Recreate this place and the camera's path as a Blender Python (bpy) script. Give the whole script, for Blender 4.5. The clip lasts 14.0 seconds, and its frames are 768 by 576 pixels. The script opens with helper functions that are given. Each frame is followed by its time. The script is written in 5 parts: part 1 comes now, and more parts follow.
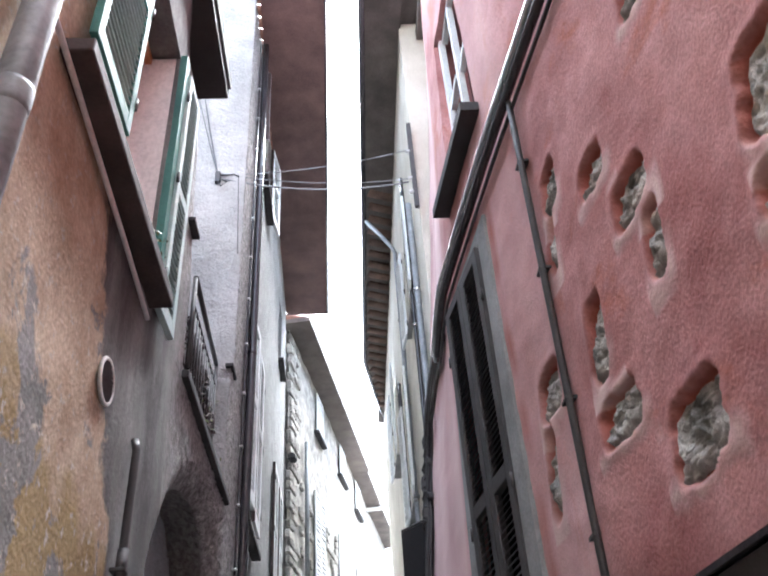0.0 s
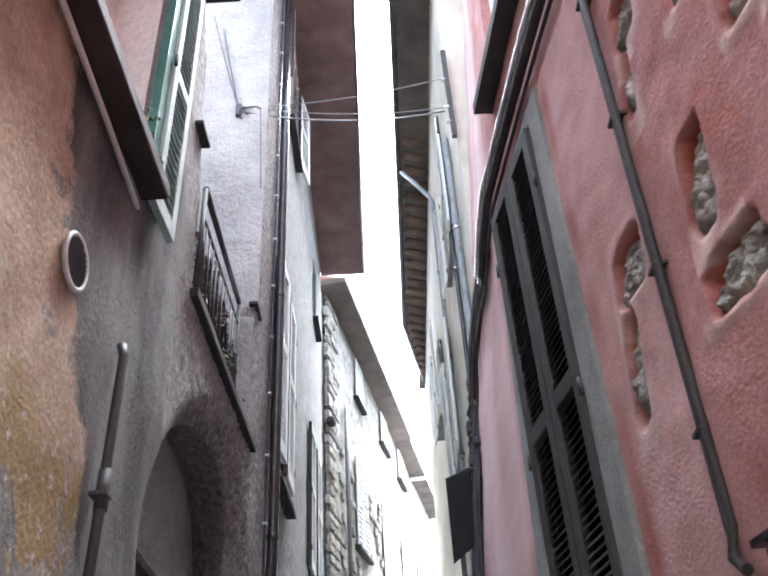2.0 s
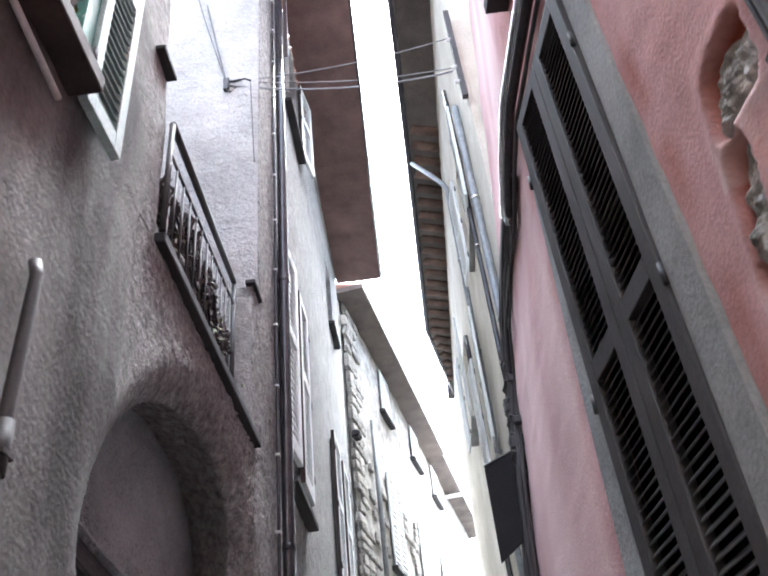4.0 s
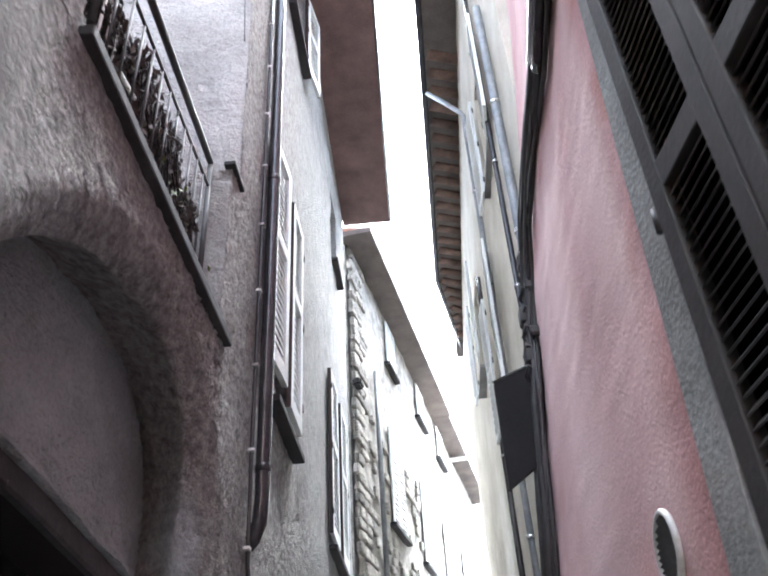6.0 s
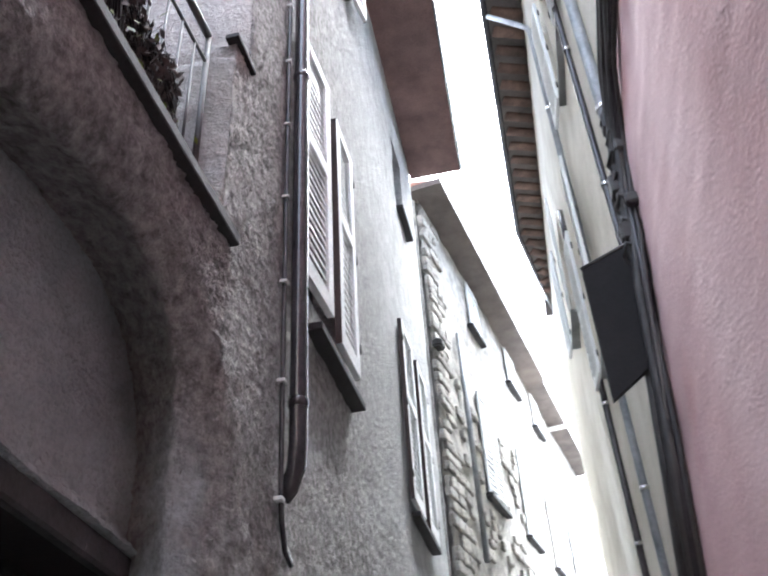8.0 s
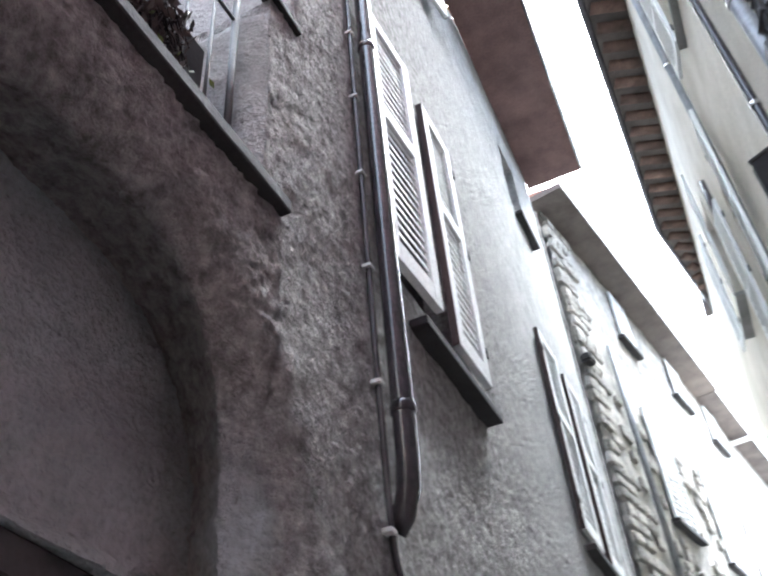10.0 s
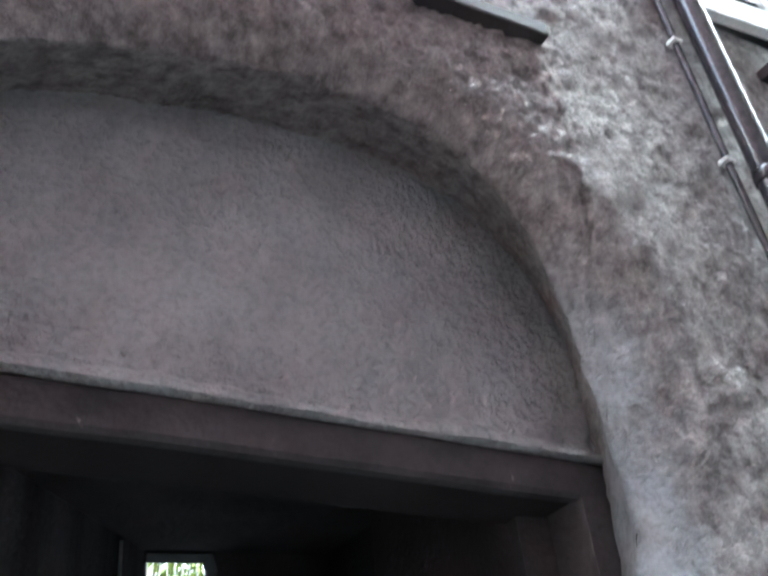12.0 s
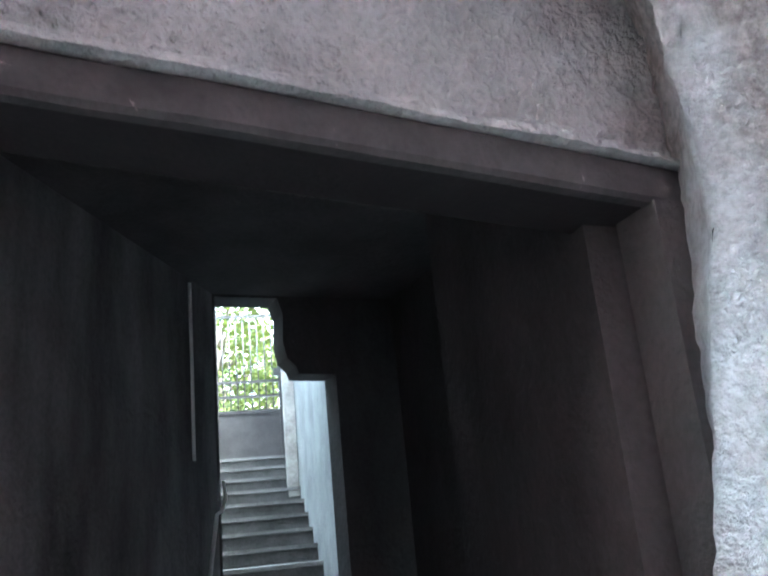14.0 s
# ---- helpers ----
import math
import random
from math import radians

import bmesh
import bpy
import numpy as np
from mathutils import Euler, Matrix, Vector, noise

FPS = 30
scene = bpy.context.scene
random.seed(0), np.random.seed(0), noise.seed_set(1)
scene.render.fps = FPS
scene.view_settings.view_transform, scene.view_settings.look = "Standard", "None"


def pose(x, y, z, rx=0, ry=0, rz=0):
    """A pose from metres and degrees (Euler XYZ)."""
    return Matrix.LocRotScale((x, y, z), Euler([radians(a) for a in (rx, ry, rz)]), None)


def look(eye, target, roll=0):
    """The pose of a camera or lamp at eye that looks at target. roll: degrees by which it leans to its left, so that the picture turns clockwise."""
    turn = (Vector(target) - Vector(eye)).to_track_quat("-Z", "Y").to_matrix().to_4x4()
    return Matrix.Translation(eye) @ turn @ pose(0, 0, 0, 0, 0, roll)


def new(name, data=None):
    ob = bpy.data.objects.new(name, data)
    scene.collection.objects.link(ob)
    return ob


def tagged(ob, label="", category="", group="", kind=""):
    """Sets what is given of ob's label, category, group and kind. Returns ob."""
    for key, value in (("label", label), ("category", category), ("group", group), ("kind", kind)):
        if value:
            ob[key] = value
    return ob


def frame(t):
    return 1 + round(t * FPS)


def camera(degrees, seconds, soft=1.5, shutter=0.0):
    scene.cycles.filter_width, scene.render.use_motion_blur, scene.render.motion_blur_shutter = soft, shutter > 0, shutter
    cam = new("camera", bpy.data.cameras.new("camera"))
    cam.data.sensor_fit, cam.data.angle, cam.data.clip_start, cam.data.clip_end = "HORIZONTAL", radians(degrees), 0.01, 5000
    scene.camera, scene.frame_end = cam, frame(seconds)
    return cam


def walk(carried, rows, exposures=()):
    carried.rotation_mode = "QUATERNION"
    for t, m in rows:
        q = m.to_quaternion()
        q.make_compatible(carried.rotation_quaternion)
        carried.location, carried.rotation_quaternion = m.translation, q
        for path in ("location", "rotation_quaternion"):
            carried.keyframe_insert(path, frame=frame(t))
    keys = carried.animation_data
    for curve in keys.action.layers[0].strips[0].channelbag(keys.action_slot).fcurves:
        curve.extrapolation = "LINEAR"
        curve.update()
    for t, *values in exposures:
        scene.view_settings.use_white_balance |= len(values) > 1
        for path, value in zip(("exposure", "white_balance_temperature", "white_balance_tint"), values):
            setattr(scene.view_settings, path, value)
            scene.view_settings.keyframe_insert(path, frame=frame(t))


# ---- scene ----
cam = camera(50.9, 14.0, soft=2.1, shutter=0.5)
METRES, EYE, TILT, LEAN, TURN = 6.0, 1.5, 37.0, 3.4, -1.7
ROWS = [
    (0.0, 0.0, 0.0, 0.0, -0.0, 0.0, 0.0),
    (0.5, -0.0004, 0.0199, -0.0206, 0.07, -1.66, 1.27),
    (1.0, 0.0066, 0.0622, -0.045, 1.39, -3.13, 2.63),
    (1.5, 0.0095, 0.0897, -0.0617, 2.84, -2.91, 3.07),
    (2.0, 0.0022, 0.125, -0.0786, 2.76, -1.46, 1.48),
    (2.5, -0.006, 0.1601, -0.1013, 2.59, -0.6, 2.83),
    (5.0, 0.0075, 0.3448, -0.2033, 5.3, 0.78, 5.67),
    (5.5, 0.0094, 0.3751, -0.2293, 5.86, -1.32, 5.12),
    (6.0, -0.0029, 0.4268, -0.2603, 5.22, -1.28, 3.43),
    (6.5, -0.006, 0.4714, -0.2876, 4.47, -0.7, 3.89),
    (7.0, 0.0054, 0.5265, -0.318, 5.88, -1.67, 4.07),
    (9.5, -0.0136, 0.723, -0.4085, 18.79, 1.55, 15.14),
    (10.0, -0.0204, 0.765, -0.4265, 21.65, 4.37, 16.91),
    (10.5, -0.0107, 0.7826, -0.4255, 30.55, 4.9, 25.54),
    (11.0, 0.0067, 0.7995, -0.4359, 43.29, 8.52, 32.43),
    (11.5, 0.0181, 0.8089, -0.4465, 54.25, 11.9, 37.11),
    (12.0, 0.0171, 0.8073, -0.4491, 57.65, 10.26, 37.57),
    (12.5, 0.0073, 0.8039, -0.4518, 60.18, 6.29, 38.35),
    (13.0, -0.0023, 0.7998, -0.4602, 61.36, 2.94, 38.46),
    (13.5, -0.0077, 0.7973, -0.4681, 61.85, -0.02, 38.27),
    (14.0, -0.0115, 0.7952, -0.4739, 62.43, -2.31, 37.99),
]
EXPOSURES = [(0.0, 3.72, 5750, 7), (2.5, 3.82, 5750, 7), (5.0, 3.95, 5800, 7), (7.0, 4.0, 5800, 7), (9.5, 4.0, 5750, 6), (11.0, 4.15, 5550, 1), (11.5, 4.75, 5450, -1), (12.0, 5.12, 5400, -3), (12.5, 5.5, 5380, -5), (14.0, 5.75, 5280, -5)]
walk(cam, [(t, pose(0, 0, EYE, TILT, LEAN, TURN) @ pose(METRES * x, METRES * y, METRES * z, 90 + pitch, roll, yaw)) for t, x, y, z, yaw, pitch, roll in ROWS], EXPOSURES)

# world, sun, exposure
SUN_EL, SUN_ROT = radians(64), radians(24)
world = bpy.data.worlds.new("world")
scene.world = world
world.use_nodes = True
wn, wl = world.node_tree.nodes, world.node_tree.links
sky = wn.new("ShaderNodeTexSky")
sky.sky_type, sky.sun_disc, sky.sun_elevation, sky.sun_rotation = "NISHITA", False, SUN_EL, SUN_ROT
sky.dust_density, sky.air_density = 6.0, 1.2
wn["Background"].inputs["Strength"].default_value = 0.15
haze = wn.new("ShaderNodeHueSaturation")
haze.inputs["Saturation"].default_value = 0.45
wl.new(sky.outputs[0], haze.inputs["Color"])
wl.new(haze.outputs[0], wn["Background"].inputs["Color"])
sun = new("sun", bpy.data.lights.new("sun", "SUN"))
sun.data.energy, sun.data.angle, sun.data.color = 1.15, radians(34), (1.0, 0.98, 0.95)
sun.matrix_world = look((40 * math.cos(SUN_EL) * math.sin(SUN_ROT), 40 * math.cos(SUN_EL) * math.cos(SUN_ROT), 40 * math.sin(SUN_EL)), (0, 0, 0))


# materials
def mat(name, c1, c2, scale=3.0, rough=0.85, bump=0.3, grain=60.0, metal=0.0, spots=None, spot_scale=1.2, spot_cut=0.55,
        coarse=0.0, rand=0.0, streak=0.0, depth=0.01, speck=0.35):
    """A worn surface: two colours mixed by large noise, optional stains of a third colour, fine relief and coarse relief."""
    m = bpy.data.materials.new(name)
    m.use_nodes = True
    nt = m.node_tree
    n, l = nt.nodes, nt.links
    b = n["Principled BSDF"]
    b.inputs["Roughness"].default_value, b.inputs["Metallic"].default_value = rough, metal
    co = n.new("ShaderNodeTexCoord")
    big = n.new("ShaderNodeTexNoise")
    big.inputs["Scale"].default_value, big.inputs["Detail"].default_value, big.inputs["Roughness"].default_value = scale, 9, 0.62
    src = co.outputs["Object"]
    if streak:
        mp = n.new("ShaderNodeMapping")
        mp.inputs["Scale"].default_value = (1, 1, streak)
        l.new(src, mp.inputs[0])
        l.new(mp.outputs[0], big.inputs["Vector"])
    else:
        l.new(src, big.inputs["Vector"])
    ramp = n.new("ShaderNodeValToRGB")
    ramp.color_ramp.elements[0].position, ramp.color_ramp.elements[1].position = 0.34, 0.66
    ramp.color_ramp.elements[0].color, ramp.color_ramp.elements[1].color = (*c1, 1), (*c2, 1)
    l.new(big.outputs[0], ramp.inputs[0])
    col = ramp.outputs[0]
    if spots:
        sp = n.new("ShaderNodeTexNoise")
        sp.inputs["Scale"].default_value, sp.inputs["Detail"].default_value, sp.inputs["Roughness"].default_value = spot_scale, 10, 0.65
        sp.inputs["Distortion"].default_value = 0.4
        l.new(src, sp.inputs["Vector"])
        sr = n.new("ShaderNodeValToRGB")
        sr.color_ramp.elements[0].position, sr.color_ramp.elements[1].position = spot_cut, spot_cut + 0.07
        l.new(sp.outputs[0], sr.inputs[0])
        mx = n.new("ShaderNodeMix")
        mx.data_type = "RGBA"
        l.new(sr.outputs[0], mx.inputs[0])
        l.new(col, mx.inputs[6])
        mx.inputs[7].default_value = (*spots, 1)
        col = mx.outputs[2]
    fine = n.new("ShaderNodeTexNoise")
    fine.inputs["Scale"].default_value, fine.inputs["Detail"].default_value = grain, 4
    l.new(src, fine.inputs["Vector"])
    mul = n.new("ShaderNodeMix")
    mul.data_type, mul.blend_type = "RGBA", "MULTIPLY"
    mul.inputs[0].default_value = speck
    gr = n.new("ShaderNodeValToRGB")
    gr.color_ramp.elements[0].position, gr.color_ramp.elements[1].position = 0.3, 0.6
    gr.color_ramp.elements[0].color = (0.45, 0.45, 0.45, 1)
    l.new(fine.outputs[0], gr.inputs[0])
    l.new(col, mul.inputs[6])
    l.new(gr.outputs[0], mul.inputs[7])
    col = mul.outputs[2]
    if rand:
        oi = n.new("ShaderNodeObjectInfo")
        hs = n.new("ShaderNodeHueSaturation")
        mr = n.new("ShaderNodeMapRange")
        mr.inputs[3].default_value, mr.inputs[4].default_value = 1 - rand, 1 + rand
        l.new(oi.outputs["Random"], mr.inputs[0])
        l.new(mr.outputs[0], hs.inputs["Value"])
        l.new(col, hs.inputs["Color"])
        col = hs.outputs[0]
    l.new(col, b.inputs["Base Color"])
    bp = n.new("ShaderNodeBump")
    bp.inputs["Strength"].default_value, bp.inputs["Distance"].default_value = bump, depth
    l.new(fine.outputs[0], bp.inputs["Height"])
    if coarse:
        cn = n.new("ShaderNodeTexNoise")
        cn.inputs["Scale"].default_value, cn.inputs["Detail"].default_value, cn.inputs["Roughness"].default_value = 17, 6, 0.62
        l.new(src, cn.inputs["Vector"])
        b2 = n.new("ShaderNodeBump")
        b2.inputs["Strength"].default_value, b2.inputs["Distance"].default_value = coarse, 0.03
        l.new(cn.outputs[0], b2.inputs["Height"])
        l.new(bp.outputs[0], b2.inputs["Normal"])
        bp = b2
    l.new(bp.outputs[0], b.inputs["Normal"])
    return m


M_ROUGH = mat("rough_render", (0.20, 0.18, 0.165), (0.36, 0.33, 0.30), 1.6, 0.95, 0.7, 45, coarse=0.9)
M_GREY = mat("grey_plaster", (0.15, 0.14, 0.135), (0.34, 0.32, 0.30), 1.1, 0.95, 0.4, 40, streak=0.35, coarse=0.15)
M_PINK = mat("pink_render", (0.34, 0.125, 0.12), (0.56, 0.29, 0.285), 1.7, 0.92, 0.35, 70, spots=(0.44, 0.16, 0.125), spot_scale=1.6, spot_cut=0.56, coarse=0.13, speck=0.5)
M_REDR = mat("red_render_edge", (0.30, 0.075, 0.05), (0.42, 0.12, 0.085), 5.0, 0.92, 0.4, 60)
M_YELLOW = mat("pale_plaster", (0.50, 0.46, 0.38), (0.66, 0.62, 0.54), 1.4, 0.92, 0.3, 50)
M_PALE = mat("pale_render", (0.30, 0.292, 0.28), (0.47, 0.458, 0.44), 1.2, 0.95, 0.7, 50, coarse=0.9)
M_STONE = mat("rubble_stone", (0.13, 0.125, 0.115), (0.58, 0.56, 0.52), 5.0, 0.95, 0.8, 30, coarse=0.9)
# end-house rubble, a paler stone copy with the glare put into its colour
M_RUBBLE = mat("glare_pale_rubble", (0.28, 0.27, 0.25), (0.62, 0.60, 0.56), 4.0, 0.95, 0.8, 30, coarse=0.9)
M_BLOCK = mat("stone_block", (0.30, 0.285, 0.26), (0.56, 0.54, 0.50), 4.0, 0.95, 0.8, 40, coarse=0.5, rand=0.3)
M_SLATE = mat("dark_slate", (0.020, 0.018, 0.019), (0.044, 0.040, 0.041), 3.0, 0.8, 0.3, 60)
M_BROWN = mat("brown_board", (0.034, 0.023, 0.021), (0.085, 0.057, 0.052), 3.0, 0.75, 0.3, 50, streak=0.2)
M_DARKWOOD = mat("dark_stained_board", (0.016, 0.012, 0.012), (0.036, 0.027, 0.026), 3.0, 0.8, 0.3, 50, streak=0.2)
M_EAVE = mat("eave_board", (0.135, 0.083, 0.079), (0.24, 0.150, 0.142), 2.0, 0.85, 0.3, 40)
M_EAVE_GREY = mat("weathered_eave_board", (0.10, 0.084, 0.077), (0.18, 0.152, 0.138), 2.0, 0.9, 0.3, 40)
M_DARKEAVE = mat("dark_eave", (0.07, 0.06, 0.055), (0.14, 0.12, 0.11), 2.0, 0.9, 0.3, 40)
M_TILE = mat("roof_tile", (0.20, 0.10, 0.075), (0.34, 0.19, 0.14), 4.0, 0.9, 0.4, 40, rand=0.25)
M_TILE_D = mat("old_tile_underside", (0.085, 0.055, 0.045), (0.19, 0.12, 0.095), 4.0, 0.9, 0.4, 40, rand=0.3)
M_SHUT_D = mat("grey_brown_shutter", (0.034, 0.030, 0.030), (0.060, 0.054, 0.054), 4.0, 0.6, 0.2, 60)
M_SHUT_W = mat("pale_shutter", (0.74, 0.76, 0.76), (0.83, 0.84, 0.84), 4.0, 0.6, 0.2, 60)
M_TEAL = mat("green_shutter", (0.03, 0.14, 0.115), (0.05, 0.20, 0.165), 4.0, 0.55, 0.2, 60)
# lit copy of the shutter green, with the light put into the colour
M_TEAL_LIT = mat("lit_shutter_green", (0.40, 0.52, 0.50), (0.52, 0.62, 0.60), 4.0, 0.6, 0.2, 60)
M_ZINC = mat("zinc_pipe", (0.20, 0.21, 0.22), (0.33, 0.34, 0.36), 6.0, 0.6, 0.1, 40, metal=0.3)
M_BROWNPIPE = mat("brown_pipe", (0.030, 0.026, 0.030), (0.05, 0.045, 0.05), 5.0, 0.2, 0.1, 40)
M_STEEL = mat("galvanised_steel", (0.62, 0.62, 0.63), (0.80, 0.80, 0.81), 8.0, 0.25, 0.1, 40, metal=0.8)
M_IRON = mat("black_iron", (0.025, 0.022, 0.022), (0.05, 0.045, 0.045), 8.0, 0.6, 0.2, 60)
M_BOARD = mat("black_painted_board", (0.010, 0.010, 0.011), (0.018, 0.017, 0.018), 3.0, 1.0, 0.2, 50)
M_CABLE = mat("grey_cable", (0.08, 0.08, 0.085), (0.14, 0.14, 0.14), 8.0, 0.6, 0.1, 60)
M_WHITE = mat("white_plastic", (0.62, 0.62, 0.60), (0.74, 0.74, 0.72), 6.0, 0.5, 0.1, 60)
M_CEMENT = mat("cement_band", (0.20, 0.20, 0.198), (0.33, 0.33, 0.325), 2.5, 0.95, 0.5, 60, coarse=0.2)
M_REVEAL = mat("pinkish_white_plaster", (0.74, 0.70, 0.68), (0.84, 0.80, 0.78), 1.5, 0.9, 0.2, 40)
M_ORANGEWOOD = mat("orange_wood", (0.45, 0.16, 0.06), (0.55, 0.22, 0.09), 4.0, 0.6, 0.2, 60)
# plaster inside the passage, its colour darkened to carry the shade there
M_CONC_SHADE = mat("shaded_passage_plaster", (0.034, 0.033, 0.033), (0.088, 0.085, 0.084), 1.2, 0.95, 0.5, 40, streak=0.4, coarse=0.4)
# streaked plaster, a lighter copy that carries the south wall's extra light
M_STREAK_LIT = mat("streaked_lit_plaster", (0.06, 0.06, 0.06), (0.24, 0.24, 0.238), 2.2, 0.95, 0.6, 40, streak=0.25, coarse=0.6)
# passage floor, coloured near black so little light bounces up under the beam
M_FLOOR_DARK = mat("dark_floor_stone", (0.022, 0.021, 0.021), (0.045, 0.044, 0.044), 3.0, 0.7, 0.4, 40)
M_TYMP = mat("tympanum_plaster", (0.34, 0.37, 0.372), (0.52, 0.565, 0.567), 2.2, 0.95, 1.0, 46, coarse=0.7, depth=0.03, spots=(0.22, 0.23, 0.23), spot_scale=11, spot_cut=0.66)
M_BEAM = mat("old_beam", (0.030, 0.030, 0.031), (0.075, 0.073, 0.074), 4.0, 0.8, 0.4, 50, spots=(0.32, 0.30, 0.29), spot_scale=16, spot_cut=0.68)
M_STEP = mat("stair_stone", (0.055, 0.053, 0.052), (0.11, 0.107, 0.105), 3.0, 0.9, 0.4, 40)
# treads take a paler variant of the step stone
M_TREAD = mat("paler_tread", (0.11, 0.107, 0.104), (0.20, 0.196, 0.19), 3.0, 0.9, 0.4, 40)
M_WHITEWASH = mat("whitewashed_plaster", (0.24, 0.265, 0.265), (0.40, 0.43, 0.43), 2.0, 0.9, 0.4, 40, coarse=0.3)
M_PAVE = mat("paving_stone", (0.075, 0.073, 0.072), (0.14, 0.137, 0.135), 3.0, 0.85, 0.4, 40, rand=0.2)
M_GLASSDARK = mat("dark_window_interior", (0.012, 0.013, 0.016), (0.03, 0.03, 0.035), 2.0, 0.25, 0.0, 20)
M_LEAF = mat("leaf", (0.03, 0.055, 0.003), (0.10, 0.115, 0.006), 6.0, 0.6, 0.1, 60, rand=0.3)
M_BARK = mat("bark", (0.08, 0.06, 0.045), (0.15, 0.12, 0.09), 6.0, 0.95, 0.5, 40)
M_RED = mat("red_plastic", (0.55, 0.03, 0.03), (0.65, 0.05, 0.04), 6.0, 0.5, 0.0, 40)
M_CREAM = mat("cream_far_wall", (0.62, 0.56, 0.48), (0.74, 0.69, 0.62), 0.8, 0.95, 0.2, 20)


# mesh helpers
def part(name, bm, material, parent=None, label=""):
    me = bpy.data.meshes.new(name)
    bmesh.ops.recalc_face_normals(bm, faces=bm.faces)
    bm.to_mesh(me)
    bm.free()
    me.materials.append(material)
    ob = new(name, me)
    if parent is not None:
        ob.parent = parent
    if label:
        tagged(ob, label)
    return ob


def empty(name, x, y, z, label, category, group="", kind=""):
    ob = new(name)
    ob.empty_display_size = 0.1
    ob.location = (x, y, z)
    bpy.context.view_layer.update()
    return tagged(ob, label, category, group, kind)


def under(name, bm, material, parent, label=""):
    """A part whose mesh is given in world metres, hung under an Empty that stands anywhere."""
    ob = part(name, bm, material, parent, label)
    ob.matrix_parent_inverse = parent.matrix_basis.inverted()
    return ob


def box(bm, x0, x1, y0, y1, z0, z1, bev=0.0):
    r = bmesh.ops.create_cube(bm, size=1.0, matrix=Matrix.Translation(((x0 + x1) / 2, (y0 + y1) / 2, (z0 + z1) / 2)) @ Matrix.Diagonal((x1 - x0, y1 - y0, z1 - z0, 1)))
    if bev:
        es = list({e for v in r["verts"] for e in v.link_edges})
        bmesh.ops.bevel(bm, geom=es, offset=bev, segments=1, affect="EDGES")
    return bm


def nb():
    return bmesh.new()


def tube(bm, pts, r, seg=10, cap=True):
    """A round tube through pts, radius r (or one a point)."""
    pts = [Vector(p) for p in pts]
    rings = []
    up = Vector((0.31, 0.17, 0.93)).normalized()
    for i, p in enumerate(pts):
        d = (pts[min(i + 1, len(pts) - 1)] - pts[max(i - 1, 0)]).normalized()
        a = d.cross(up)
        if a.length < 0.2:
            a = d.cross(Vector((1, 0, 0)))
        a.normalize()
        b = d.cross(a)
        rr = r[i] if isinstance(r, (list, tuple)) else r
        rings.append([bm.verts.new(p + rr * (math.cos(2 * math.pi * k / seg) * a + math.sin(2 * math.pi * k / seg) * b)) for k in range(seg)])
    for A, B in zip(rings, rings[1:]):
        for k in range(seg):
            f = bm.faces.new((A[k], A[(k + 1) % seg], B[(k + 1) % seg], B[k]))
            f.smooth = True
    if cap:
        bm.faces.new(rings[0])
        bm.faces.new(rings[-1][::-1])
    return bm


def arc_pts(c, r, a0, a1, n, u, v):
    c, u, v = Vector(c), Vector(u), Vector(v)
    return [c + r * (math.cos(a0 + (a1 - a0) * i / n) * u + math.sin(a0 + (a1 - a0) * i / n) * v) for i in range(n + 1)]


def sag(a, b, drop, n=10):
    a, b = Vector(a), Vector(b)
    return [a.lerp(b, i / n) - Vector((0, 0, drop * 4 * (i / n) * (1 - i / n))) for i in range(n + 1)]


def lines(lo, hi, step, extra=()):
    n = max(1, round((hi - lo) / step))
    vals = sorted(set([round(lo + (hi - lo) * i / n, 4) for i in range(n + 1)] + [round(e, 4) for e in extra if lo <= e <= hi]))
    keep = [vals[0]]
    for v in vals[1:]:
        if v - keep[-1] < step * 0.2 and round(v, 4) not in [round(e, 4) for e in extra]:
            continue
        keep.append(v)
    return keep


def lumps(y, z):
    """Roughcast relief in metres."""
    return 0.006 * noise.noise((y * 12, z * 12, 4.4)) + 0.013 * noise.noise((y * 26, z * 26, 9.2)) + 0.010 * noise.noise((y * 48, z * 48, 1.2))


